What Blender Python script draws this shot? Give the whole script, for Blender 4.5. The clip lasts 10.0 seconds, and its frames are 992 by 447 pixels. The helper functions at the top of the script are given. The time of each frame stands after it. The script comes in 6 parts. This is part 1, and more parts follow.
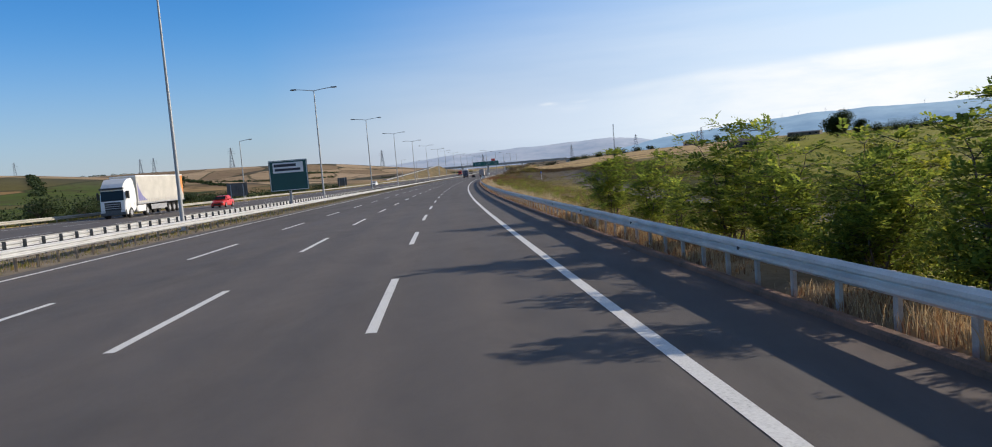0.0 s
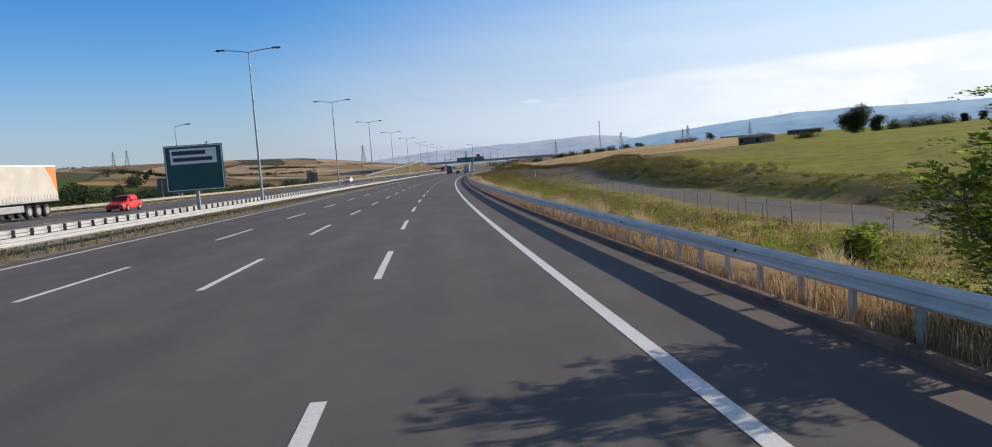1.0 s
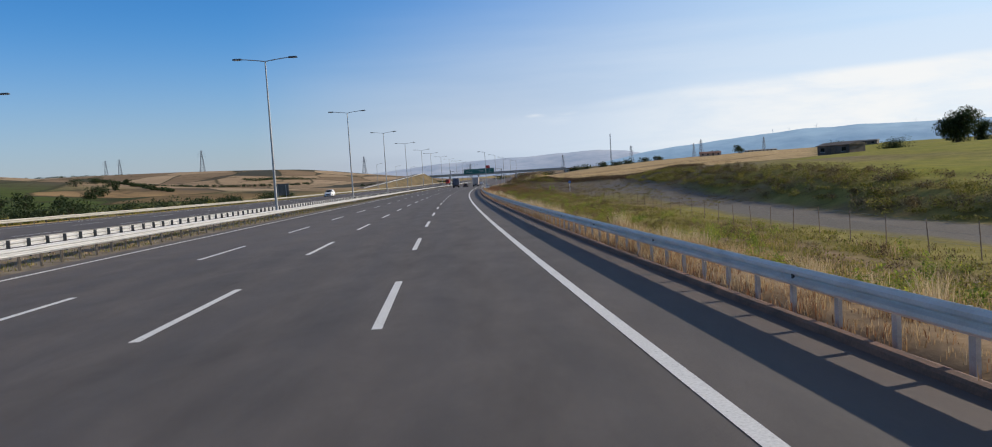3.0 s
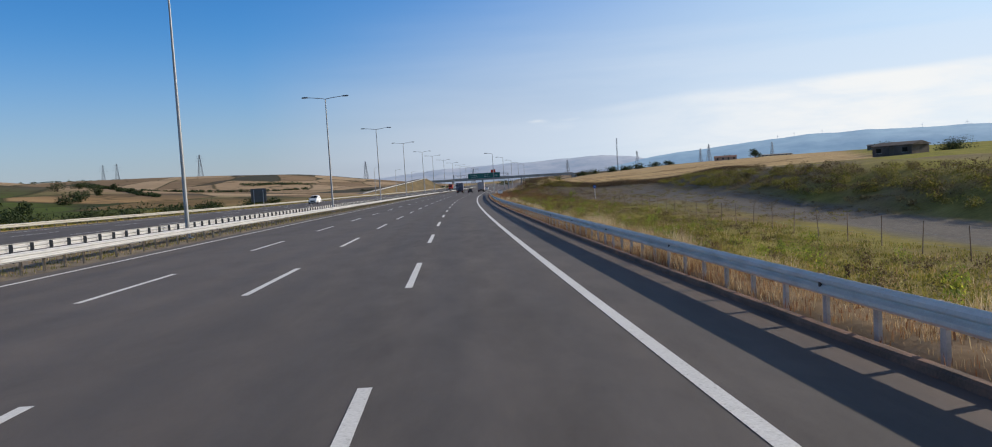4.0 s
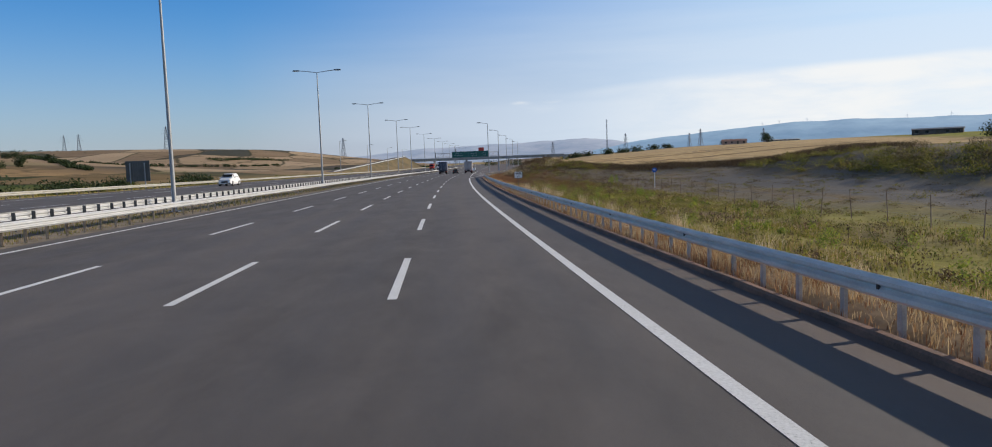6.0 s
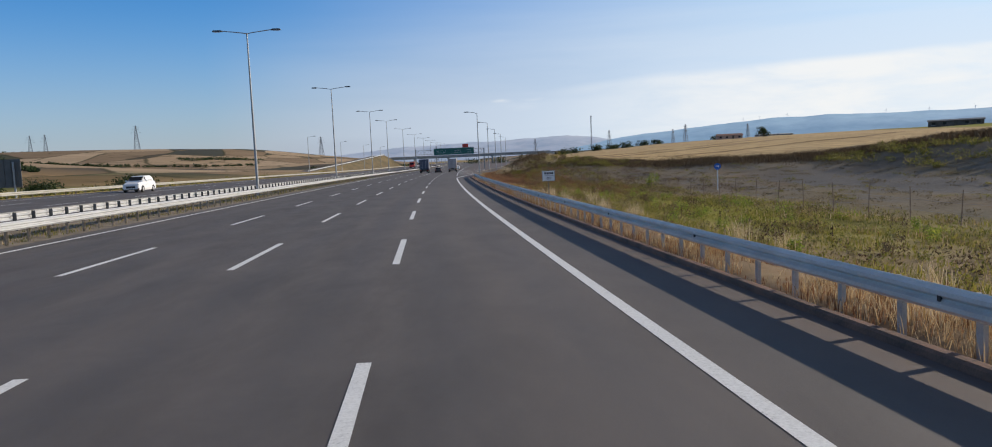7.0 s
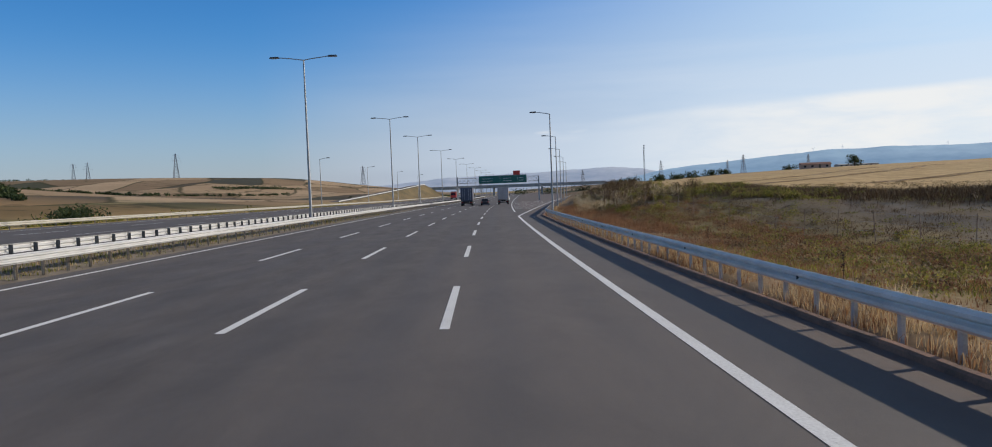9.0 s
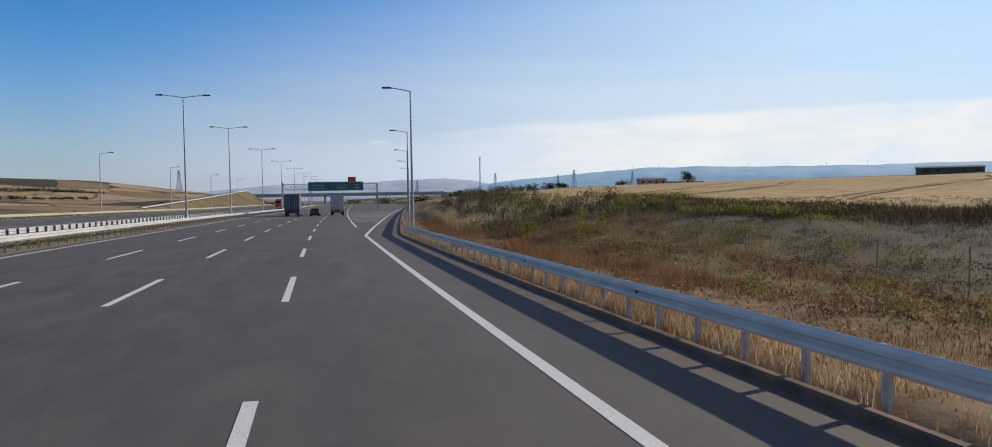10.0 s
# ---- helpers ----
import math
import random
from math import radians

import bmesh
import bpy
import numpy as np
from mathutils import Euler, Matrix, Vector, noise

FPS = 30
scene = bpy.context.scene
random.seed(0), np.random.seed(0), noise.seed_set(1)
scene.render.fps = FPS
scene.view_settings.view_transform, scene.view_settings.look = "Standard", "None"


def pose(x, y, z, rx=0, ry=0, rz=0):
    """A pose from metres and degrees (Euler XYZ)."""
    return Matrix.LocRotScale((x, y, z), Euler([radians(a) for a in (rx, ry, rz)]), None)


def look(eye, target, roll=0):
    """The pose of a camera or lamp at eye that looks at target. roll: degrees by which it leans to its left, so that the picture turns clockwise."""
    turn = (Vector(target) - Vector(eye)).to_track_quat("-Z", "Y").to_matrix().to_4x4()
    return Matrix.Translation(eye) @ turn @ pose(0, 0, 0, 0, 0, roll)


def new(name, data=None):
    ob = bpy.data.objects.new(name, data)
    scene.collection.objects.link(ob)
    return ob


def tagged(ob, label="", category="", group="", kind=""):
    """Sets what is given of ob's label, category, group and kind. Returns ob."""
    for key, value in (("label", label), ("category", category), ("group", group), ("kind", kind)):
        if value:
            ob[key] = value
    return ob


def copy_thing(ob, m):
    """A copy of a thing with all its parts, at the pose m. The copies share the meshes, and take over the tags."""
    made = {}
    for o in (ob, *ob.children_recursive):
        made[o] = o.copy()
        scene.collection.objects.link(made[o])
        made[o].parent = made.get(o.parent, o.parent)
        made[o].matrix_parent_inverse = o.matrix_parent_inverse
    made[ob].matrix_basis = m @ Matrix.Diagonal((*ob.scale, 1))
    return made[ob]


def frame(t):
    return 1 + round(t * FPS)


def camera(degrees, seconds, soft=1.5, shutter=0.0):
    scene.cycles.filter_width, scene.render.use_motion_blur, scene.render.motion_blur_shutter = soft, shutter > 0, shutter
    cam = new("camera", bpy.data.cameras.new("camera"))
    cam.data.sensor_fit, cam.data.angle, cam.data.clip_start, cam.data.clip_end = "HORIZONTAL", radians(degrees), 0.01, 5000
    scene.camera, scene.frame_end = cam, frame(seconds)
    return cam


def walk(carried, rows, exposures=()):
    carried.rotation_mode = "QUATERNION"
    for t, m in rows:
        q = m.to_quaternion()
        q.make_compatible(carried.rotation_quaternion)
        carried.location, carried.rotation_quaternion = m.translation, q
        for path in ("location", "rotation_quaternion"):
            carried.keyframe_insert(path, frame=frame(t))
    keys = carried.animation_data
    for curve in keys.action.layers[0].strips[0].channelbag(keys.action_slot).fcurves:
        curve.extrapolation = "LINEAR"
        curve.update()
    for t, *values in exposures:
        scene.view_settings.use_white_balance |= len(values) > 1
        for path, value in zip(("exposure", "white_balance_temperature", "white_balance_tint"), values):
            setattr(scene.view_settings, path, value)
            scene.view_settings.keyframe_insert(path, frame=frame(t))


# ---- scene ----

# ---- camera and walk ----
cam = camera(66.3, 10.0, soft=1.0)
PATH = [
    (0.0, -2.58, 0.14, 2.27, -4.37, 4.71, 0.94),
    (0.5, -3.68, 12.40, 2.14, -4.39, 4.39, 1.16),
    (1.0, -4.77, 24.72, 2.01, -4.72, 4.12, -0.39),
    (1.5, -5.85, 36.97, 1.88, -3.74, 4.03, -0.16),
    (2.0, -6.89, 49.25, 1.74, -2.91, 3.94, 0.10),
    (2.5, -7.87, 61.70, 1.60, -3.80, 3.57, -0.23),
    (4.0, -10.52, 98.45, 1.20, -3.24, 3.46, 0.05),
    (4.5, -11.34, 110.60, 1.09, -3.23, 3.61, -0.17),
    (5.0, -12.09, 122.85, 0.98, -2.61, 3.88, 0.57),
    (6.5, -14.25, 160.70, 0.65, -5.45, 1.73, -2.26),
    (7.0, -14.89, 173.37, 0.55, -4.93, 2.57, -2.80),
    (7.5, -15.48, 186.00, 0.44, -4.90, 2.65, -3.01),
    (8.0, -16.00, 198.45, 0.35, -4.65, 2.74, -3.04),
    (8.5, -16.48, 210.87, 0.26, -3.44, 3.22, -2.55),
    (9.0, -16.93, 223.33, 0.18, -2.45, 2.21, 0.48),
    (9.5, -17.32, 235.76, 0.11, -3.29, 0.71, -0.39),
    (10.0, -17.52, 248.21, 0.03, -1.99, 0.96, -12.09),
]
walk(cam, [(t, pose(x, y, z, 90 + pitch, roll, yaw)) for t, x, y, z, pitch, roll, yaw in PATH],
     [(0.0, 0.1), (0.5, 0.14), (1.2, 0.06), (2.0, 0.0), (4.5, -0.04), (7.0, -0.05), (8.0, -0.1), (9.5, -0.12), (10.0, -0.1)])

# ---- world, sun, exposure ----
SUN_BEARING, SUN_HEIGHT = 69.0, 20.0      # degrees right of +y, degrees above the horizon
world = bpy.data.worlds.new("world")
scene.world = world
world.use_nodes = True
wt = world.node_tree
for n in list(wt.nodes):
    wt.nodes.remove(n)


def wnode(kind, **values):
    n = wt.nodes.new(kind)
    for key, value in values.items():
        n.inputs[key].default_value = value
    return n


sky = wt.nodes.new("ShaderNodeTexSky")
sky.sky_type = "NISHITA"
sky.sun_disc = False
sky.sun_elevation, sky.sun_rotation = radians(SUN_HEIGHT), radians(SUN_BEARING)
sky.altitude, sky.air_density, sky.dust_density, sky.ozone_density = 0.0, 1.0, 0.15, 3.5
# thin streaks of high cloud
coord = wt.nodes.new("ShaderNodeTexCoord")
stretch = wt.nodes.new("ShaderNodeMapping")
stretch.inputs["Scale"].default_value = (0.8, 0.8, 7.5)
stretch.inputs["Rotation"].default_value = (0.0, radians(3.0), 0.0)
cloud_noise = wnode("ShaderNodeTexNoise", Scale=1.7, Detail=5.0, Roughness=0.5, Distortion=0.15)
cloud_ramp = wt.nodes.new("ShaderNodeValToRGB")
cloud_ramp.color_ramp.elements[0].position, cloud_ramp.color_ramp.elements[1].position = 0.42, 0.63
split = wt.nodes.new("ShaderNodeSeparateXYZ")
band = wt.nodes.new("ShaderNodeMapRange")     # low in the sky only
band.inputs["From Min"].default_value, band.inputs["From Max"].default_value = 0.26, 0.04
side = wt.nodes.new("ShaderNodeMapRange")     # denser towards the sun
side.inputs["From Min"].default_value, side.inputs["From Max"].default_value = -0.30, 0.6
mul_a, mul_b = wt.nodes.new("ShaderNodeMath"), wt.nodes.new("ShaderNodeMath")
mul_a.operation = mul_b.operation = "MULTIPLY"
mix = wt.nodes.new("ShaderNodeMix")
mix.data_type = "RGBA"
mix.inputs["B"].default_value = (6.4, 7.0, 7.8, 1.0)
# pale summer air low over the land, brighter on the sun's side
haze_band = wt.nodes.new("ShaderNodeMapRange")
haze_band.interpolation_type = "SMOOTHERSTEP"
haze_band.inputs["From Min"].default_value, haze_band.inputs["From Max"].default_value = 0.25, -0.10
haze_band.inputs["To Max"].default_value = 0.9
haze_tone = wt.nodes.new("ShaderNodeMix")
haze_tone.data_type = "RGBA"
haze_tone.inputs["A"].default_value, haze_tone.inputs["B"].default_value = (3.6, 3.65, 4.6, 1.0), (4.9, 6.75, 8.7, 1.0)
haze_mix = wt.nodes.new("ShaderNodeMix")
haze_mix.data_type = "RGBA"
background = wnode("ShaderNodeBackground", Strength=0.12)
output = wt.nodes.new("ShaderNodeOutputWorld")
ln = wt.links.new
ln(coord.outputs["Generated"], stretch.inputs["Vector"])
ln(stretch.outputs["Vector"], cloud_noise.inputs["Vector"])
ln(cloud_noise.outputs["Fac"], cloud_ramp.inputs["Fac"])
ln(coord.outputs["Generated"], split.inputs["Vector"])
ln(split.outputs["Z"], band.inputs["Value"])
ln(split.outputs["X"], side.inputs["Value"])
ln(band.outputs["Result"], mul_a.inputs[0])
ln(side.outputs["Result"], mul_a.inputs[1])
ln(mul_a.outputs["Value"], mul_b.inputs[0])
ln(cloud_ramp.outputs["Color"], mul_b.inputs[1])
ln(mul_b.outputs["Value"], mix.inputs["Factor"])
sunward = wt.nodes.new("ShaderNodeMath")     # the pale air reaches higher on the sun's side
sunward.operation = "MULTIPLY_ADD"
sunward.inputs[1].default_value = -0.30
ln(side.outputs["Result"], sunward.inputs[0])
ln(split.outputs["Z"], sunward.inputs[2])
ln(sunward.outputs["Value"], haze_band.inputs["Value"])
ln(side.outputs["Result"], haze_tone.inputs["Factor"])
ln(haze_band.outputs["Result"], haze_mix.inputs["Factor"])
deep = wnode("ShaderNodeHueSaturation", Saturation=1.24, Value=1.04)
ln(sky.outputs["Color"], deep.inputs["Color"])
azure = wt.nodes.new("ShaderNodeMix")
azure.data_type, azure.blend_type = "RGBA", "MULTIPLY"
azure.inputs["Factor"].default_value = 1.0
azure.inputs["B"].default_value = (0.67, 0.95, 1.20, 1.0)
ln(deep.outputs["Color"], azure.inputs["A"])
ln(azure.outputs["Result"], haze_mix.inputs["A"])
ln(haze_tone.outputs["Result"], haze_mix.inputs["B"])
ln(haze_mix.outputs["Result"], mix.inputs["A"])

# one long white veil of cloud rising to the right, its upper edge sharp, and two small puffs
def wmath(op, a, b=0.0, clamp=False):
    n = wt.nodes.new("ShaderNodeMath")
    n.operation, n.use_clamp = op, clamp
    for i, v in enumerate((a, b)):
        if isinstance(v, (int, float)):
            n.inputs[i].default_value = v
        else:
            ln(v, n.inputs[i])
    return n.outputs["Value"]


def wrange(value, a, b, lo=0.0, hi=1.0):
    n = wt.nodes.new("ShaderNodeMapRange")
    n.interpolation_type = "SMOOTHSTEP"
    for key, v in (("From Min", a), ("From Max", b), ("To Min", lo), ("To Max", hi)):
        n.inputs[key].default_value = v
    ln(value, n.inputs["Value"])
    return n.outputs["Result"]


fluff = wt.nodes.new("ShaderNodeMapping")
fluff.inputs["Scale"].default_value = (1.0, 1.0, 4.0)
ln(coord.outputs["Generated"], fluff.inputs["Vector"])
wisps = wnode("ShaderNodeTexNoise", Scale=7.0, Detail=6.0, Roughness=0.6, Distortion=0.3)
ln(fluff.outputs["Vector"], wisps.inputs["Vector"])
broad = wnode("ShaderNodeTexNoise", Scale=3.0, Detail=3.0, Roughness=0.5)
ln(fluff.outputs["Vector"], broad.inputs["Vector"])
over = wt.nodes.new("ShaderNodeVectorMath")
over.operation = "DOT_PRODUCT"
over.inputs[1].default_value = (-0.064, -0.0785, 1.0)
ln(coord.outputs["Generated"], over.inputs[0])
height = wmath("ADD", over.outputs["Value"], wmath("MULTIPLY", wmath("SUBTRACT", broad.outputs["Fac"], 0.5), 0.016))
edge = wrange(height, 0.006, -0.005)
rightward = wrange(split.outputs["X"], 0.08, 0.42)
body = wmath("MULTIPLY", edge, wrange(wisps.outputs["Fac"], 0.28, 0.66, 0.3, 0.92))
streak = wmath("MULTIPLY", wmath("MULTIPLY", edge, wrange(height, -0.022, -0.004)), wrange(split.outputs["X"], 0.10, 0.24))
veil = wmath("MAXIMUM", wmath("MULTIPLY", body, rightward), wmath("MULTIPLY", wmath("MULTIPLY", streak, wrange(broad.outputs["Fac"], 0.3, 0.6, 0.45, 1.0)), 0.6))
for place, size in (((0.060, 0.996, 0.0735), 0.020), ((0.098, 0.993, 0.0745), 0.022), ((0.075, 0.995, 0.066), 0.045)):
    near = wt.nodes.new("ShaderNodeVectorMath")
    near.operation = "SUBTRACT"
    near.inputs[1].default_value = place
    ln(coord.outputs["Generated"], near.inputs[0])
    squash = wt.nodes.new("ShaderNodeVectorMath")
    squash.operation = "MULTIPLY"
    squash.inputs[1].default_value = (1.0, 1.0, 4.5)
    ln(near.outputs["Vector"], squash.inputs[0])
    length = wt.nodes.new("ShaderNodeVectorMath")
    length.operation = "LENGTH"
    ln(squash.outputs["Vector"], length.inputs[0])
    puff = wmath("MULTIPLY", wrange(length.outputs["Value"], size, 0.0), wrange(wisps.outputs["Fac"], 0.35, 0.6))
    veil = wmath("MAXIMUM", veil, wmath("MULTIPLY", puff, 0.75 if size < 0.03 else 0.3))
white = wt.nodes.new("ShaderNodeMix")
white.data_type = "RGBA"
white.inputs["B"].default_value = (7.9, 7.95, 7.9, 1.0)
ln(veil, white.inputs["Factor"])
ln(mix.outputs["Result"], white.inputs["A"])
# grey added to the unseen sky overhead, so that shade turns out less blue
thin = wt.nodes.new("ShaderNodeMix")
thin.data_type = "RGBA"
thin.inputs["B"].default_value = (1.45, 1.6, 1.88, 1.0)
ln(wrange(split.outputs["Z"], 0.30, 0.62, 0.0, 0.7), thin.inputs["Factor"])
ln(white.outputs["Result"], thin.inputs["A"])
ln(thin.outputs["Result"], background.inputs["Color"])
ln(background.outputs["Background"], output.inputs["Surface"])

sun = new("sun", bpy.data.lights.new("sun", "SUN"))
sun.data.energy, sun.data.angle, sun.data.color = 5.0, radians(0.5), (1.0, 0.87, 0.70)
_b, _e = radians(SUN_BEARING), radians(SUN_HEIGHT)
sun.matrix_world = look((math.sin(_b) * math.cos(_e) * 50, math.cos(_b) * math.cos(_e) * 50, math.sin(_e) * 50), (0, 0, 0))
scene.view_settings.exposure = 0.0

# ---- materials ----


class Mat:
    """A node material: colours from noise at two scales, with relief."""

    def __init__(self, name, rough=0.7, metal=0.0):
        self.m = bpy.data.materials.new(name)
        self.m.use_nodes = True
        self.t = self.m.node_tree
        self.bsdf = self.t.nodes["Principled BSDF"]
        self.bsdf.inputs["Roughness"].default_value = rough
        self.bsdf.inputs["Metallic"].default_value = metal
        self.where = None

    def node(self, kind, **values):
        n = self.t.nodes.new(kind)
        for key, value in values.items():
            n.inputs[key].default_value = value
        return n

    def link(self, a, b):
        self.t.links.new(a, b)

    def place(self):
        if self.where is None:
            self.where = self.node("ShaderNodeNewGeometry").outputs["Position"]
        return self.where

    def noise(self, scale, detail=4.0, rough=0.55, squeeze=None, distortion=0.0):
        n = self.node("ShaderNodeTexNoise", Scale=scale, Detail=detail, Roughness=rough, Distortion=distortion)
        src = self.place()
        if squeeze:
            mp = self.node("ShaderNodeMapping", Scale=squeeze)
            self.link(src, mp.inputs["Vector"])
            src = mp.outputs["Vector"]
        self.link(src, n.inputs["Vector"])
        return n.outputs["Fac"]

    def ramp(self, fac, stops):
        r = self.node("ShaderNodeValToRGB")
        el = r.color_ramp.elements
        while len(el) < len(stops):
            el.new(0.5)
        for e, (pos, col) in zip(el, stops):
            e.position, e.color = pos, (*col, 1.0) if len(col) == 3 else col
        self.link(fac, r.inputs["Fac"])
        return r.outputs["Color"]

    def mix(self, fac, a, b, blend="MIX"):
        n = self.node("ShaderNodeMix")
        n.data_type, n.blend_type = "RGBA", blend
        for key, v in (("Factor", fac), ("A", a), ("B", b)):
            if isinstance(v, (int, float)):
                n.inputs[key].default_value = v
            elif isinstance(v, tuple):
                n.inputs[key].default_value = (*v, 1.0)
            else:
                self.link(v, n.inputs[key])
        return n.outputs["Result"]

    def math(self, op, a, b=0.0, clamp=False):
        n = self.node("ShaderNodeMath")
        n.operation, n.use_clamp = op, clamp
        for i, v in enumerate((a, b)):
            if isinstance(v, (int, float)):
                n.inputs[i].default_value = v
            else:
                self.link(v, n.inputs[i])
        return n.outputs["Value"]

    def colour(self, c):
        if isinstance(c, tuple):
            self.bsdf.inputs["Base Color"].default_value = (*c, 1.0)
        else:
            self.link(c, self.bsdf.inputs["Base Color"])
        return self

    def roughness(self, fac, lo, hi):
        r = self.node("ShaderNodeMapRange")
        r.inputs["To Min"].default_value, r.inputs["To Max"].default_value = lo, hi
        self.link(fac, r.inputs["Value"])
        self.link(r.outputs["Result"], self.bsdf.inputs["Roughness"])
        return self

    def bump(self, fac, strength=0.3, distance=0.01):
        b = self.node("ShaderNodeBump", Strength=strength, Distance=distance)
        self.link(fac, b.inputs["Height"])
        self.link(b.outputs["Normal"], self.bsdf.inputs["Normal"])
        return self


def grainy(name, a, b, scale=3.0, fine=60.0, rough=0.6, metal=0.0, relief=0.15, depth=0.004):
    """Two tones mixed by coarse and fine noise, with fine relief."""
    k = Mat(name, rough, metal)
    n1, n2 = k.noise(scale, 5.0), k.noise(fine, 3.0)
    f = k.math("ADD", k.math("MULTIPLY", n1, 0.7), k.math("MULTIPLY", n2, 0.3))
    k.colour(k.ramp(f, [(0.36, a), (0.64, b)]))
    k.roughness(n1, max(0.05, rough - 0.12), min(1.0, rough + 0.12))
    return k.bump(n2, relief, depth).m


def asphalt_material():
    k = Mat("asphalt", 0.8)
    big, mid, fine = k.noise(0.12, 4.0, squeeze=(1.0, 0.12, 1.0)), k.noise(1.4, 5.0, 0.6, squeeze=(1.0, 0.25, 1.0)), k.noise(140.0, 2.0, 0.7)
    base = k.ramp(mid, [(0.3, (0.068, 0.060, 0.058)), (0.5, (0.089, 0.079, 0.076)), (0.7, (0.109, 0.097, 0.093))])
    base = k.mix(k.ramp(big, [(0.42, (0, 0, 0)), (0.62, (1, 1, 1))]), base, (0.113, 0.100, 0.095))
    # the wheels' darker, polished lanes
    uv = k.node("ShaderNodeUVMap")
    uv.uv_map = "across"
    sep = k.node("ShaderNodeSeparateXYZ")
    k.link(uv.outputs["UV"], sep.inputs["Vector"])
    wave = k.node("ShaderNodeMath")
    wave.operation = "COSINE"
    k.link(k.math("MULTIPLY", sep.outputs["X"], 2 * math.pi / 1.875), wave.inputs[0])
    track = k.math("MULTIPLY", k.math("ADD", k.math("MULTIPLY", wave.outputs["Value"], -0.5), 0.5), k.noise(0.35, 3.0, squeeze=(1, 0.1, 1)), clamp=True)
    base = k.mix(k.math("MULTIPLY", track, 0.45), base, (0.068, 0.062, 0.059))
    blot = k.noise(0.55, 6.0, 0.7, squeeze=(1.0, 0.45, 1.0), distortion=0.6)
    base = k.mix(0.6, base, k.ramp(blot, [(0.36, (0.80, 0.80, 0.82)), (0.5, (1.0, 1.0, 1.0)), (0.66, (1.22, 1.20, 1.17))]), "MULTIPLY")
    # brown dust gathers at the outer edge of the hard shoulder
    dust = k.node("ShaderNodeMapRange")
    dust.inputs["From Min"].default_value, dust.inputs["From Max"].default_value = 1.35, 2.3
    k.link(k.math("ADD", sep.outputs["X"], k.math("MULTIPLY", blot, 0.5)), dust.inputs["Value"])
    base = k.mix(k.math("MULTIPLY", dust.outputs["Result"], k.ramp(mid, [(0.3, (0.35,) * 3), (0.7, (0.9,) * 3)])), base, (0.125, 0.093, 0.08))
    speck = k.ramp(fine, [(0.35, (0.62, 0.62, 0.62)), (0.7, (1.35, 1.35, 1.35))])
    k.colour(k.mix(0.55, base, speck, "MULTIPLY"))
    k.roughness(track, 0.88, 0.72)
    return k.bump(fine, 0.5, 0.006).m


def paint_material():
    k = Mat("road_paint", 0.6)
    wear, fine, film = k.noise(26.0, 6.0, 0.7), k.noise(160.0, 2.0), k.noise(1.1, 3.0)
    f = k.math("ADD", wear, k.math("MULTIPLY", film, 0.25))
    c = k.ramp(f, [(0.40, (0.20, 0.20, 0.195)), (0.50, (0.62, 0.62, 0.60)), (0.75, (0.78, 0.78, 0.76))])
    return k.colour(c).bump(fine, 0.4, 0.003).m


def steel_material(name, a, b, rough=0.42, metal=0.75):
    k = Mat(name, rough, metal)
    n1, n2 = k.noise(1.3, 4.0, squeeze=(1, 1, 3)), k.noise(35.0, 4.0, 0.7)
    f = k.math("ADD", k.math("MULTIPLY", n1, 0.6), k.math("MULTIPLY", n2, 0.4))
    k.colour(k.ramp(f, [(0.36, a), (0.62, b)]))
    k.roughness(n2, rough - 0.1, rough + 0.18)
    return k.bump(n2, 0.08, 0.002).m


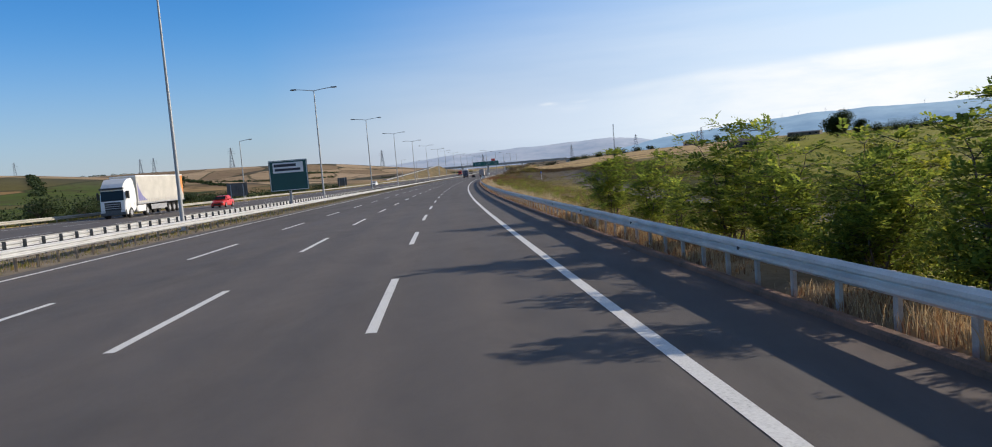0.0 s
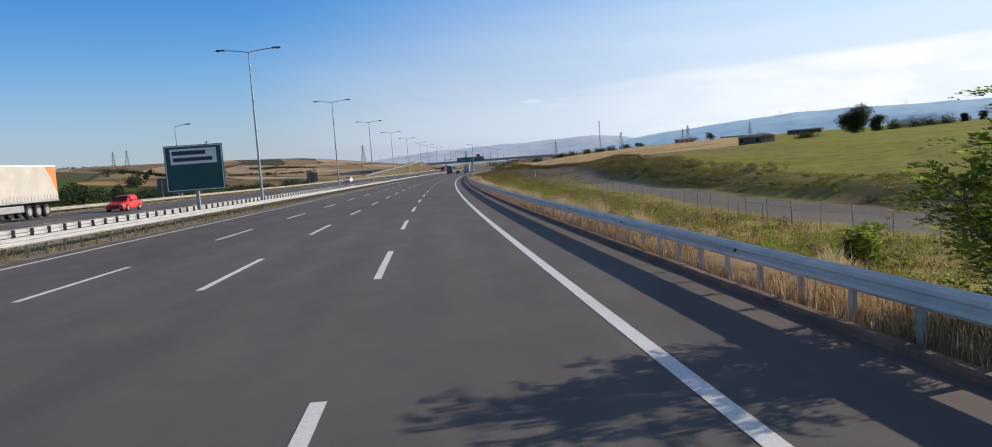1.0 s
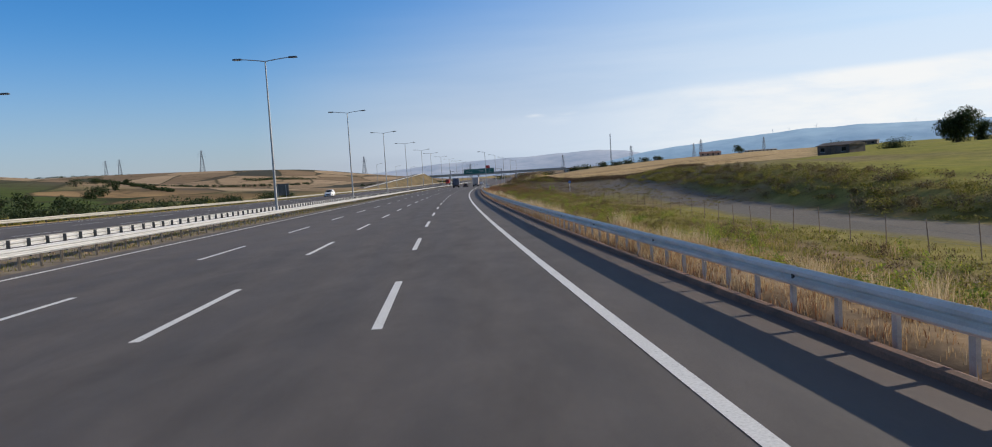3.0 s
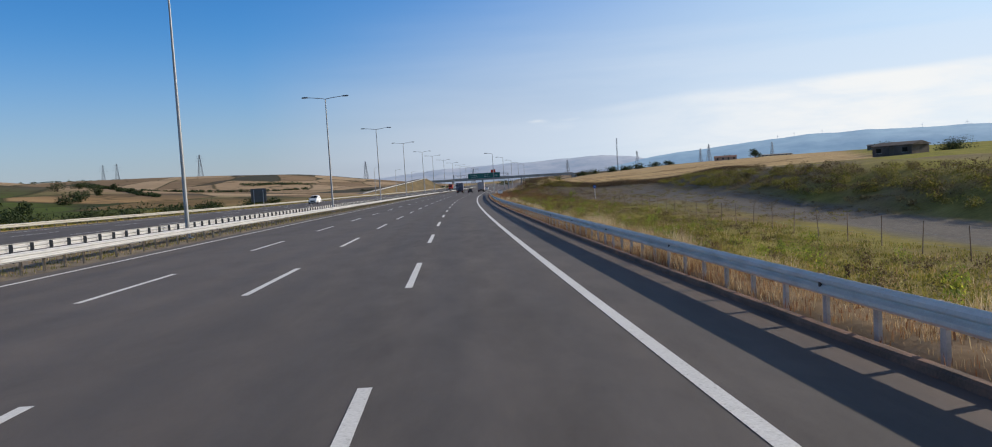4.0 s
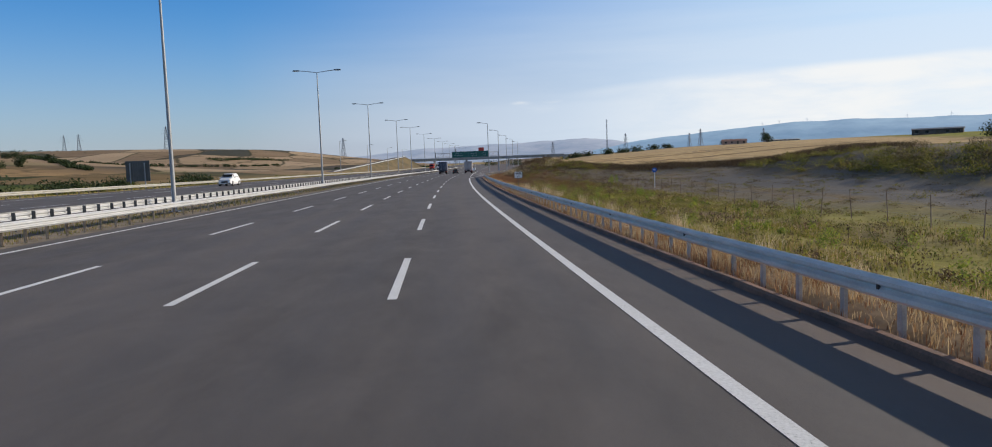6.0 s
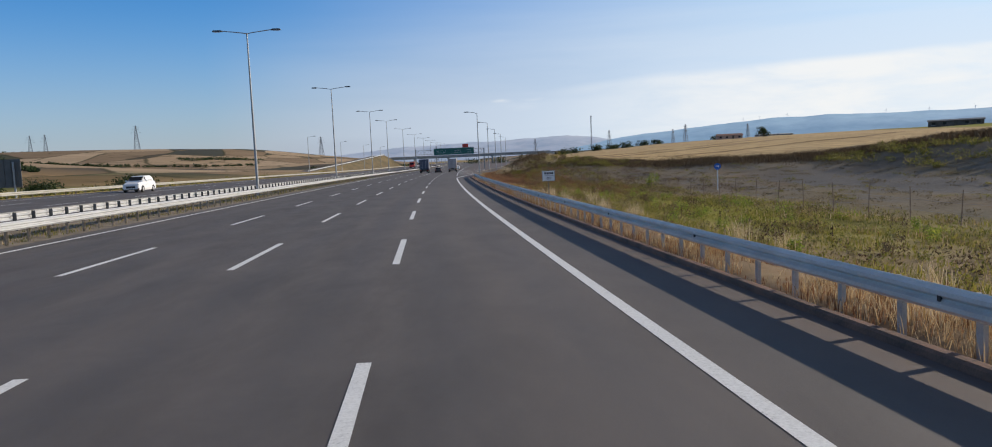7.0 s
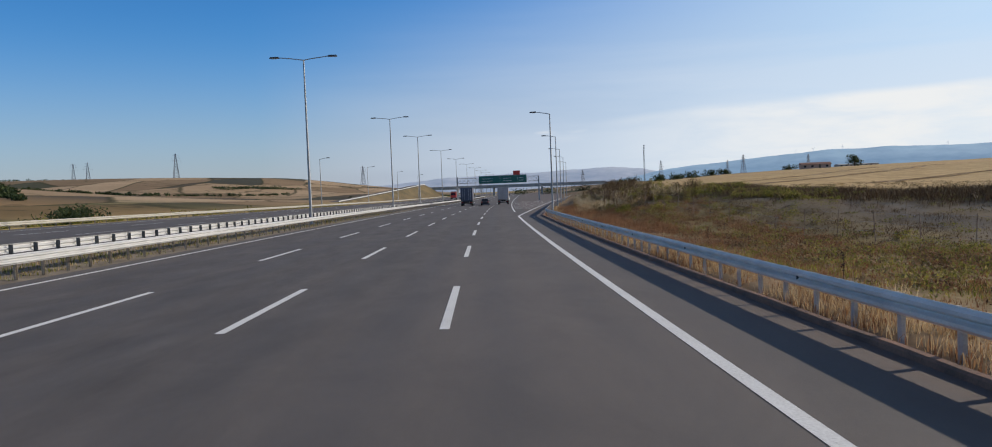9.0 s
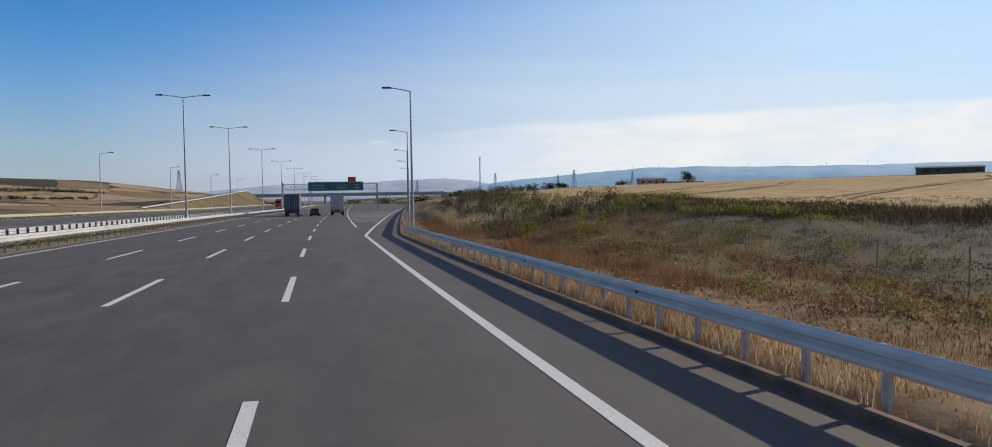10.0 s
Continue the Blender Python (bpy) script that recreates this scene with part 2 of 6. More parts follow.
def ground_material():
    """Grass, gravel, soil and fields, blended by the sheet's own cover weights."""
    k = Mat("ground", 1.0)
    k.bsdf.inputs["Specular IOR Level"].default_value = 0.05      # loose soil and grass have no sheen
    cover = k.node("ShaderNodeVertexColor")
    cover.layer_name = "cover"
    sep = k.node("ShaderNodeSeparateColor")
    k.link(cover.outputs["Color"], sep.inputs["Color"])
    big, mid, fine, grit = k.noise(0.02, 4.0), k.noise(0.35, 6.0, 0.65), k.noise(4.0, 5.0, 0.7), k.noise(28.0, 3.0, 0.7)
    m2 = k.math("ADD", k.math("MULTIPLY", mid, 0.6), k.math("MULTIPLY", fine, 0.4))
    dry = k.ramp(m2, [(0.3, (0.32, 0.215, 0.10)), (0.5, (0.52, 0.375, 0.195)), (0.7, (0.64, 0.48, 0.27))])
    green = k.ramp(m2, [(0.3, (0.10, 0.105, 0.018)), (0.46, (0.20, 0.205, 0.028)), (0.6, (0.29, 0.28, 0.04)), (0.75, (0.40, 0.32, 0.08))])
    gravel = k.ramp(k.math("ADD", k.math("MULTIPLY", fine, 0.5), k.math("MULTIPLY", grit, 0.5)), [(0.3, (0.10, 0.092, 0.083)), (0.55, (0.20, 0.185, 0.165)), (0.75, (0.30, 0.275, 0.24))])
    soil = k.ramp(m2, [(0.3, (0.12, 0.082, 0.055)), (0.55, (0.23, 0.165, 0.11)), (0.75, (0.36, 0.27, 0.185))])
    # far fields: one crop to a parcel
    warp = k.node("ShaderNodeMapping", Scale=(0.019, 0.0075, 0.0))
    warp.inputs["Rotation"].default_value = (0, 0, radians(-38))
    k.link(k.place(), warp.inputs["Vector"])
    jit = k.node("ShaderNodeTexNoise", Scale=0.004, Detail=2.0)
    k.link(k.place(), jit.inputs["Vector"])
    vor = k.node("ShaderNodeTexVoronoi", Scale=1.0, Randomness=0.85)
    vor.feature = "F1"
    add = k.node("ShaderNodeVectorMath")
    add.operation = "MULTIPLY_ADD"
    add.inputs[1].default_value = (0.7, 0.7, 0.0)
    k.link(jit.outputs["Color"], add.inputs[0])
    k.link(warp.outputs["Vector"], add.inputs[2])
    k.link(add.outputs["Vector"], vor.inputs["Vector"])
    vs = k.node("ShaderNodeSeparateColor")
    k.link(vor.outputs["Color"], vs.inputs["Color"])
    # crop tones with some haze mixed in: greener and bluer than the crops
    crop = k.ramp(vs.outputs["Red"], [(0.0, (0.25, 0.18, 0.115)), (0.22, (0.38, 0.28, 0.18)), (0.40, (0.085, 0.088, 0.058)), (0.50, (0.34, 0.25, 0.16)), (0.64, (0.10, 0.085, 0.068)), (0.74, (0.43, 0.32, 0.21)), (0.88, (0.075, 0.076, 0.062))])
    crop.node.color_ramp.interpolation = "CONSTANT"
    crop = k.mix(0.5, crop, k.ramp(m2, [(0.3, (0.65, 0.65, 0.65)), (0.7, (1.25, 1.25, 1.25))]), "MULTIPLY")
    # the hillside nearer the motorway lies in green and olive parcels
    nearer = k.ramp(vs.outputs["Green"], [(0.0, (0.085, 0.115, 0.030)), (0.2, (0.20, 0.14, 0.07)), (0.34, (0.045, 0.060, 0.022)), (0.48, (0.36, 0.24, 0.12)), (0.6, (0.13, 0.115, 0.045)), (0.74, (0.075, 0.10, 0.026)), (0.87, (0.30, 0.195, 0.095))])
    nearer.node.color_ramp.interpolation = "CONSTANT"
    nearer = k.mix(0.5, nearer, k.ramp(m2, [(0.3, (0.6, 0.6, 0.6)), (0.7, (1.3, 1.3, 1.3))]), "MULTIPLY")
    spot = k.node("ShaderNodeSeparateXYZ")
    k.link(k.place(), spot.inputs["Vector"])
    how_near = k.node("ShaderNodeMapRange")
    how_near.inputs["From Min"].default_value, how_near.inputs["From Max"].default_value = 540.0, 430.0
    k.link(spot.outputs["Y"], how_near.inputs["Value"])
    crop = k.mix(how_near.outputs["Result"], crop, nearer)
    # hedges and ditches between the parcels
    seam = k.node("ShaderNodeTexVoronoi", Scale=1.0, Randomness=0.85)
    seam.feature = "DISTANCE_TO_EDGE"
    k.link(add.outputs["Vector"], seam.inputs["Vector"])
    thin_line = k.ramp(k.math("ADD", seam.outputs["Distance"], k.math("MULTIPLY", mid, 0.05)), [(0.034, (1, 1, 1)), (0.056, (0, 0, 0))])
    crop = k.mix(k.math("MULTIPLY", thin_line, 0.8), crop, (0.05, 0.052, 0.028))
    # cart tracks and gullies winding over the hills
    wind = k.noise(0.011, 3.0, 0.5, distortion=0.8)
    gully = k.ramp(wind, [(0.485, (0, 0, 0)), (0.497, (1, 1, 1)), (0.503, (1, 1, 1)), (0.515, (0, 0, 0))])
    crop = k.mix(k.math("MULTIPLY", gully, 0.6), crop, (0.075, 0.062, 0.036))
    rows = k.noise(1.0, 3.0, 0.6, squeeze=(0.9, 0.035, 0.0))
    dry = k.mix(0.55, dry, k.ramp(rows, [(0.35, (0.72, 0.70, 0.66)), (0.6, (1.15, 1.13, 1.1))]), "MULTIPLY")
    c = k.mix(sep.outputs["Red"], soil, dry)
    c = k.mix(sep.outputs["Green"], c, green)
    c = k.mix(sep.outputs["Blue"], c, gravel)
    c = k.mix(cover.outputs["Alpha"], c, crop)
    c = k.mix(0.35, c, k.ramp(big, [(0.35, (0.75, 0.75, 0.75)), (0.65, (1.2, 1.2, 1.2))]), "MULTIPLY")
    k.colour(c)
    return k.bump(m2, 0.6, 0.12).m


def blades_material(name, stops, translucent=0.25, single=0.65, patch=0.45, scale=0.6):
    """Leaves or grass, each clump with its own tone."""
    k = Mat(name, 0.75)
    k.bsdf.inputs["Specular IOR Level"].default_value = 0.25
    g = k.node("ShaderNodeNewGeometry")
    n = k.noise(scale, 3.0)
    f = k.math("ADD", k.math("MULTIPLY", g.outputs["Random Per Island"], single), k.math("MULTIPLY", n, patch))
    c = k.ramp(f, stops)
    k.colour(c)
    tr = k.node("ShaderNodeBsdfTranslucent")
    k.link(c, tr.inputs["Color"])
    ms = k.node("ShaderNodeMixShader", Fac=translucent)
    k.link(k.bsdf.outputs["BSDF"], ms.inputs[1])
    k.link(tr.outputs["BSDF"], ms.inputs[2])
    k.link(ms.outputs["Shader"], k.t.nodes["Material Output"].inputs["Surface"])
    return k.m


def distant_haze_material(name, low, high, glow):
    """Far mountains; kilometres of bright hazy air are painted in as colour and glow."""
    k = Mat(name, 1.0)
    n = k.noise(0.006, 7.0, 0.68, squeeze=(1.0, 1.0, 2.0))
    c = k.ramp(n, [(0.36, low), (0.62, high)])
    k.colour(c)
    # the slopes' own glow stands in for light scattered by the air
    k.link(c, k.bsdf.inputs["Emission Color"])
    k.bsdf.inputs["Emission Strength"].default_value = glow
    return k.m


def glass_material():
    k = Mat("vehicle_glass", 0.06)
    k.colour((0.012, 0.014, 0.016))
    k.bsdf.inputs["Specular IOR Level"].default_value = 0.25
    return k.m


M_ASPHALT, M_PAINT, M_GROUND = asphalt_material(), paint_material(), ground_material()
M_RAIL = steel_material("galvanised_rail", (0.56, 0.52, 0.475), (0.76, 0.71, 0.65), 0.5, 0.12)
M_RAIL_DULL = steel_material("dull_galvanised_post", (0.32, 0.295, 0.265), (0.48, 0.44, 0.40), 0.6, 0.1)
M_RAIL_WHITE = steel_material("sunlit_pale_rail", (0.41, 0.42, 0.43), (0.52, 0.53, 0.54), 0.55, 0.15)
M_POST_RUST = grainy("weathered_brown_post", (0.24, 0.20, 0.155), (0.40, 0.35, 0.285), 4, 50, 0.75, 0.2)
M_POLE = grainy("lamp_pole_steel", (0.27, 0.285, 0.30), (0.36, 0.375, 0.39), 0.4, 6, 0.55, 0.25, 0.02)
M_LAMP = grainy("lamp_housing_grey", (0.05, 0.06, 0.07), (0.09, 0.10, 0.11), 5, 60, 0.5)
M_SIGN_GREEN = grainy("sign_green", (0.0, 0.055, 0.055), (0.004, 0.075, 0.07), 0.8, 40, 0.42, 0, 0.05)
# sign green again, lightened for the haze before the distant gantry
M_HAZED_GREEN = grainy("hazed_board_green", (0.003, 0.095, 0.08), (0.008, 0.13, 0.108), 0.8, 40, 0.42, 0, 0.05)
M_SIGN_WHITE = grainy("sign_white", (0.62, 0.64, 0.66), (0.74, 0.76, 0.78), 1.2, 40, 0.45, 0, 0.05)
M_SIGN_INK = grainy("sign_ink", (0.015, 0.018, 0.035), (0.03, 0.035, 0.055), 3, 40, 0.5, 0, 0.05)
M_SIGN_RED = grainy("sign_red", (0.45, 0.03, 0.02), (0.58, 0.05, 0.03), 2, 40, 0.45, 0, 0.05)
M_SIGN_BLUE = grainy("sign_blue", (0.01, 0.09, 0.42), (0.02, 0.13, 0.5), 2, 40, 0.45, 0, 0.05)
M_SIGN_BACK = grainy("sign_back_grey", (0.085, 0.09, 0.095), (0.14, 0.145, 0.15), 0.9, 30, 0.6, 0.3)
M_CONCRETE = grainy("concrete", (0.30, 0.29, 0.27), (0.44, 0.43, 0.40), 0.5, 20, 0.85, 0, 0.3, 0.01)
M_BRICK_RED = grainy("reddish_render", (0.36, 0.15, 0.10), (0.48, 0.22, 0.15), 0.5, 12, 0.85)
M_RUST = blades_material("rusty_weeds", [(0.1, (0.10, 0.05, 0.028)), (0.5, (0.24, 0.115, 0.058)), (0.85, (0.34, 0.20, 0.10)), (1.0, (0.22, 0.20, 0.07))], 0.3)
M_DRY = blades_material("dry_grass", [(0.1, (0.20, 0.105, 0.05)), (0.4, (0.38, 0.25, 0.125)), (0.75, (0.54, 0.41, 0.24)), (1.0, (0.68, 0.58, 0.40))], 0.35)
M_WEED = blades_material("green_weeds", [(0.2, (0.06, 0.066, 0.017)), (0.42, (0.15, 0.155, 0.032)), (0.6, (0.27, 0.25, 0.05)), (0.8, (0.37, 0.285, 0.115)), (1.0, (0.48, 0.39, 0.21))], 0.45, 0.45, 0.6, 0.5)
M_LEAF = blades_material("acacia_leaves", [(0.25, (0.07, 0.105, 0.024)), (0.42, (0.16, 0.22, 0.04)), (0.6, (0.28, 0.335, 0.055)), (0.76, (0.50, 0.49, 0.075))], 0.6, 0.35, 0.65, 1.6)
M_LEAF_BRIGHT = blades_material("yellow_green_leaves", [(0.25, (0.09, 0.12, 0.02)), (0.45, (0.22, 0.25, 0.035)), (0.65, (0.40, 0.39, 0.05)), (0.85, (0.56, 0.50, 0.08))], 0.6, 0.4, 0.6, 1.3)
M_LEAF_DARK = blades_material("dark_leaves", [(0.1, (0.018, 0.032, 0.014)), (0.6, (0.045, 0.07, 0.026)), (1.0, (0.09, 0.11, 0.04))], 0.25)
M_SCRUB = blades_material("dry_scrub", [(0.15, (0.05, 0.038, 0.022)), (0.45, (0.14, 0.105, 0.05)), (0.75, (0.29, 0.22, 0.105)), (1.0, (0.16, 0.165, 0.055))], 0.2, 0.5, 0.55, 0.5)
M_BROWN = blades_material("brown_growth", [(0.1, (0.055, 0.032, 0.018)), (0.5, (0.125, 0.076, 0.04)), (0.85, (0.21, 0.145, 0.075)), (1.0, (0.13, 0.12, 0.05))], 0.15)
M_PALE = blades_material("pale_tufts", [(0.1, (0.36, 0.26, 0.14)), (0.5, (0.56, 0.44, 0.27)), (1.0, (0.72, 0.62, 0.45))], 0.4)
M_BARK = grainy("bark", (0.07, 0.055, 0.04), (0.15, 0.12, 0.09), 6, 40, 0.9, 0, 0.6, 0.02)
M_TYRE = grainy("tyre_rubber", (0.012, 0.012, 0.012), (0.03, 0.03, 0.03), 8, 60, 0.8)
M_RIM = steel_material("wheel_rim", (0.35, 0.35, 0.36), (0.55, 0.55, 0.56), 0.4, 0.7)
M_GLASS = glass_material()
M_WHITE = grainy("white_vehicle_paint", (0.68, 0.69, 0.70), (0.80, 0.80, 0.80), 1.2, 60, 0.3, 0, 0.02)
M_TARP = grainy("cream_tarpaulin", (0.42, 0.405, 0.37), (0.54, 0.52, 0.475), 0.9, 20, 0.6, 0, 0.25, 0.02)
M_RED = grainy("red_vehicle_paint", (0.50, 0.02, 0.015), (0.62, 0.035, 0.02), 1.2, 60, 0.3, 0, 0.02)
M_DARK = grainy("dark_vehicle_paint", (0.02, 0.022, 0.03), (0.04, 0.042, 0.05), 1.2, 60, 0.35, 0, 0.02)
M_BLACK = grainy("black_plastic", (0.012, 0.012, 0.013), (0.03, 0.03, 0.03), 4, 60, 0.6)
M_NAVY = grainy("navy_truck_tarp", (0.05, 0.055, 0.085), (0.085, 0.09, 0.13), 0.9, 20, 0.6)
M_BOX = grainy("grey_pink_box_body", (0.36, 0.31, 0.30), (0.48, 0.42, 0.40), 0.9, 20, 0.6)
M_ORANGE = grainy("orange_print", (0.62, 0.20, 0.05), (0.72, 0.28, 0.08), 1, 30, 0.6)
M_VIOLET = grainy("violet_print", (0.16, 0.16, 0.34), (0.22, 0.22, 0.42), 1, 30, 0.6)
M_HEADLAMP = grainy("lamp_lens", (0.55, 0.57, 0.6), (0.7, 0.72, 0.75), 3, 40, 0.12)
M_TAIL = grainy("tail_lamp_red", (0.35, 0.01, 0.01), (0.45, 0.02, 0.02), 3, 40, 0.2)
# distance haze is put into this steel as a paler, bluer grey
M_LATTICE = steel_material("hazed_pylon_steel", (0.17, 0.19, 0.225), (0.26, 0.285, 0.325), 0.6, 0.3)
M_WOOD = grainy("fence_post_wood", (0.15, 0.10, 0.075), (0.26, 0.19, 0.145), 5, 60, 0.85)
M_WALL = grainy("rendered_wall", (0.40, 0.26, 0.20), (0.50, 0.34, 0.27), 0.4, 10, 0.9)
M_BARN = grainy("dark_barn_wall", (0.065, 0.052, 0.045), (0.16, 0.13, 0.11), 0.4, 10, 0.9)
M_ROOF = grainy("brown_roof", (0.20, 0.10, 0.07), (0.30, 0.16, 0.11), 0.5, 14, 0.85)
# blue and grey haze mixed into the slopes' colours
M_FAR_BLUE = distant_haze_material("hazed_blue_mountains", (0.115, 0.20, 0.30), (0.155, 0.25, 0.345), 0.8)
M_FAR_PALE = distant_haze_material("hazed_pale_mountains", (0.165, 0.21, 0.285), (0.24, 0.27, 0.33), 0.8)

# ---- building helpers ----


def part(name, bm, material, parent=None, label=""):
    """Links a bmesh as one mesh object, under a thing or a part if one is given."""
    me = bpy.data.meshes.new(name)
    bm.to_mesh(me)
    bm.free()
    for m in material if isinstance(material, (list, tuple)) else [material]:
        me.materials.append(m)
    ob = new(name, me)
    ob.parent = parent
    return tagged(ob, label)


def plain(name, verts, faces, material, parent=None, label="", smooth=False):
    """The same from lists of corners and faces."""
    me = bpy.data.meshes.new(name)
    me.from_pydata(verts, [], faces)
    me.materials.append(material)
    if smooth:
        me.polygons.foreach_set("use_smooth", [True] * len(me.polygons))
    ob = new(name, me)
    ob.parent = parent
    return tagged(ob, label)


def box(bm, size, at=(0, 0, 0), turn=None, bevel=0.0, taper=None):
    """A box round the point at, its edges rounded by bevel; taper scales its top in x and y."""
    made = bmesh.ops.create_cube(bm, size=1.0)["verts"]
    for v in made:
        v.co = Vector((v.co.x * size[0], v.co.y * size[1], v.co.z * size[2]))
        if taper and v.co.z > 0:
            v.co.x, v.co.y = v.co.x * taper[0], v.co.y * taper[1]
    if bevel:
        edges = list({e for v in made for e in v.link_edges})
        r = bmesh.ops.bevel(bm, geom=edges, offset=bevel, segments=2, affect="EDGES", profile=0.5)
        made = list({v for f in r["faces"] for v in f.verts} | {v for v in made if v.is_valid})
    m = Matrix.Translation(at) @ (turn if turn else Matrix())
    bmesh.ops.transform(bm, matrix=m, verts=made)
    return bm


def bar(bm, a, b, r1, r2=None, n=8):
    """A round bar from a to b, with its ends' radii."""
    a, b = Vector(a), Vector(b)
    r2 = r1 if r2 is None else r2
    d = (b - a).normalized()
    e = d.orthogonal().normalized()
    g = d.cross(e)
    ring = [[bm.verts.new(p + (e * math.cos(2 * math.pi * k / n) + g * math.sin(2 * math.pi * k / n)) * r) for k in range(n)] for p, r in ((a, r1), (b, r2))]
    for k in range(n):
        bm.faces.new((ring[0][k], ring[0][(k + 1) % n], ring[1][(k + 1) % n], ring[1][k]))
    bm.faces.new(ring[0][::-1])
    bm.faces.new(ring[1])
    return bm


def one_box(name, size, at, material, parent, bevel=0.0, label="", turn=None, taper=None):
    return part(name, box(bmesh.new(), size, at, turn, bevel, taper), material, parent, label)


def one_bar(name, a, b, r1, material, parent, r2=None, n=8, label=""):
    return part(name, bar(bmesh.new(), a, b, r1, r2, n), material, parent, label)


def thing(name, m, label, category, group="", kind=""):
    ob = new(name)
    ob.matrix_basis = m
    return tagged(ob, label, category, group, kind)


# ---- the motorway's line: u = 0 on the outer edge line, metres to its right ----
HEAD_S = [-150, -20, 40, 80, 120, 160, 200, 240, 280, 320, 380, 500, 620]
HEAD_D = [5.67, 5.67, 4.79, 3.98, 3.33, 2.78, 2.21, 1.43, 0.78, 0.06, -0.65, -1.5, -1.8]
GRADE_S = [-20, 60, 120, 180, 240, 300, 360, 450, 520]
GRADE = [-0.0093, -0.0118, -0.0089, -0.0082, -0.0055, -0.0049, -0.0049, -0.004, 0.0]
S_AX = np.arange(-200.0, 1600.0, 1.0)
_h = np.radians(np.interp(S_AX, HEAD_S, HEAD_D))
_i0 = int(np.argmin(np.abs(S_AX)))


def _sum(a):
    c = np.concatenate([[0.0], np.cumsum(a)[:-1]])
    return c - c[_i0]


X_AX, Y_AX, Z_AX = _sum(-np.sin(_h)), _sum(np.cos(_h)), _sum(np.interp(S_AX, GRADE_S, GRADE))
CROSS_U = [-60.0, -38.5, -19.0, -17.0, 4.0]
CROSS_Z = [1.25, 1.15, 0.60, 0.35, -0.084]


def cross(u):
    return float(np.interp(u, CROSS_U, CROSS_Z))


def heading(s):
    return float(np.interp(s, S_AX, _h))


def at(s, u, up=0.0):
    """The point s metres along, u to the right of the edge line, up above the road."""
    x, y, z = (float(np.interp(s, S_AX, a)) for a in (X_AX, Y_AX, Z_AX))
    h = heading(s)
    return Vector((x + math.cos(h) * u, y + math.sin(h) * u, z + cross(u) + up))


def stand(s, u, up=0.0, turn=0.0):
    """A pose on the road, its y ahead along it."""
    return Matrix.Translation(at(s, u, up)) @ Matrix.Rotation(heading(s) + radians(turn), 4, "Z")


def ramp(s):
    """How far the outer edge has moved out for the exit lane."""
    return 0.085 * max(0.0, s - 303.0) ** 1.0


def edge_x(y):
    return float(np.interp(y, Y_AX, X_AX))


def edge_z(y):
    return float(np.interp(y, Y_AX, Z_AX))


# ---- ground: one sheet to the horizon ----
RIGHT_U = [2.6, 2.95, 4.5, 8, 14, 20, 29, 33, 45, 70, 100, 140, 220, 400, 900, 3000]
RIGHT_S = [-150, 60, 120, 150, 190, 235, 270, 300, 360, 480, 700, 1500, 4000]
RIGHT_Z = [
    (-0.30, 0.00, -0.10, -1.0, -2.0, -2.3, -2.3, -1.0, -0.6, 0.2, 1.2, 2.4, 3.6, 5, 8, 8),
    (-0.30, 0.00, -0.10, -1.0, -2.0, -2.3, -2.3, -1.0, -0.4, 0.6, 1.6, 2.7, 3.8, 5, 8, 8),
    (-0.30, 0.00, -0.10, -0.9, -1.7, -2.0, -2.0, -0.7, 0.1, 1.2, 2.2, 3.2, 4.3, 6, 9, 9),
    (-0.30, 0.00, -0.10, -0.8, -1.4, -1.5, -1.3, 0.0, 0.9, 1.9, 2.8, 3.7, 4.8, 6, 9, 9),
    (-0.30, 0.00, -0.10, -0.6, -1.0, -1.0, -0.3, 0.5, 2.2, 2.9, 3.6, 4.4, 5.4, 7, 10, 10),
    (-0.30, 0.00, -0.10, -0.4, -0.9, -1.0, -0.5, 0.0, 2.1, 3.2, 4.0, 4.8, 5.8, 7, 10, 10),
    (-0.30, 0.00, -0.10, -0.4, -0.6, -0.3, 0.6, 1.4, 2.5, 3.2, 4.0, 5.2, 6.3, 8, 10, 10),
    (-0.30, 0.00, -0.08, 0.1, 1.2, 1.9, 2.0, 2.0, 2.2, 3.0, 4.0, 5.2, 7.0, 9, 11, 11),
    (-0.30, 0.00, -0.08, 0.6, 2.4, 2.8, 2.8, 2.8, 3.1, 4.0, 5.0, 6.2, 7.8, 9, 11, 11),
    (-0.30, 0.00, -0.08, 0.5, 1.9, 2.4, 2.7, 2.8, 3.2, 4.4, 5.8, 7.4, 9.2, 10, 11, 11),
    (-0.30, 0.00, -0.08, 0.3, 0.8, 1.2, 1.5, 1.8, 2.6, 4.6, 6.6, 9.0, 11.0, 12, 12, 12),
    (-0.30, 0.00, -0.08, 0.2, 0.5, 1.0, 1.5, 2.0, 3.0, 4.0, 6.0, 8.0, 10.0, 12, 16, 16),
    (-0.30, 0.00, -0.08, 0.2, 0.5, 1.0, 1.5, 2.0, 3.0, 4.0, 6.0, 8.0, 10.0, 16, 30, 30),
]
RIGHT_Z = np.array(RIGHT_Z)


def service_u(y):
    """The middle of the gravel service road."""
    return 24.5 + 0.055 * max(0.0, y - 130.0)


def bell(x, y, cx, cy, rx, ry):
    return math.exp(-((x - cx) / rx) ** 2 - ((y - cy) / ry) ** 2)


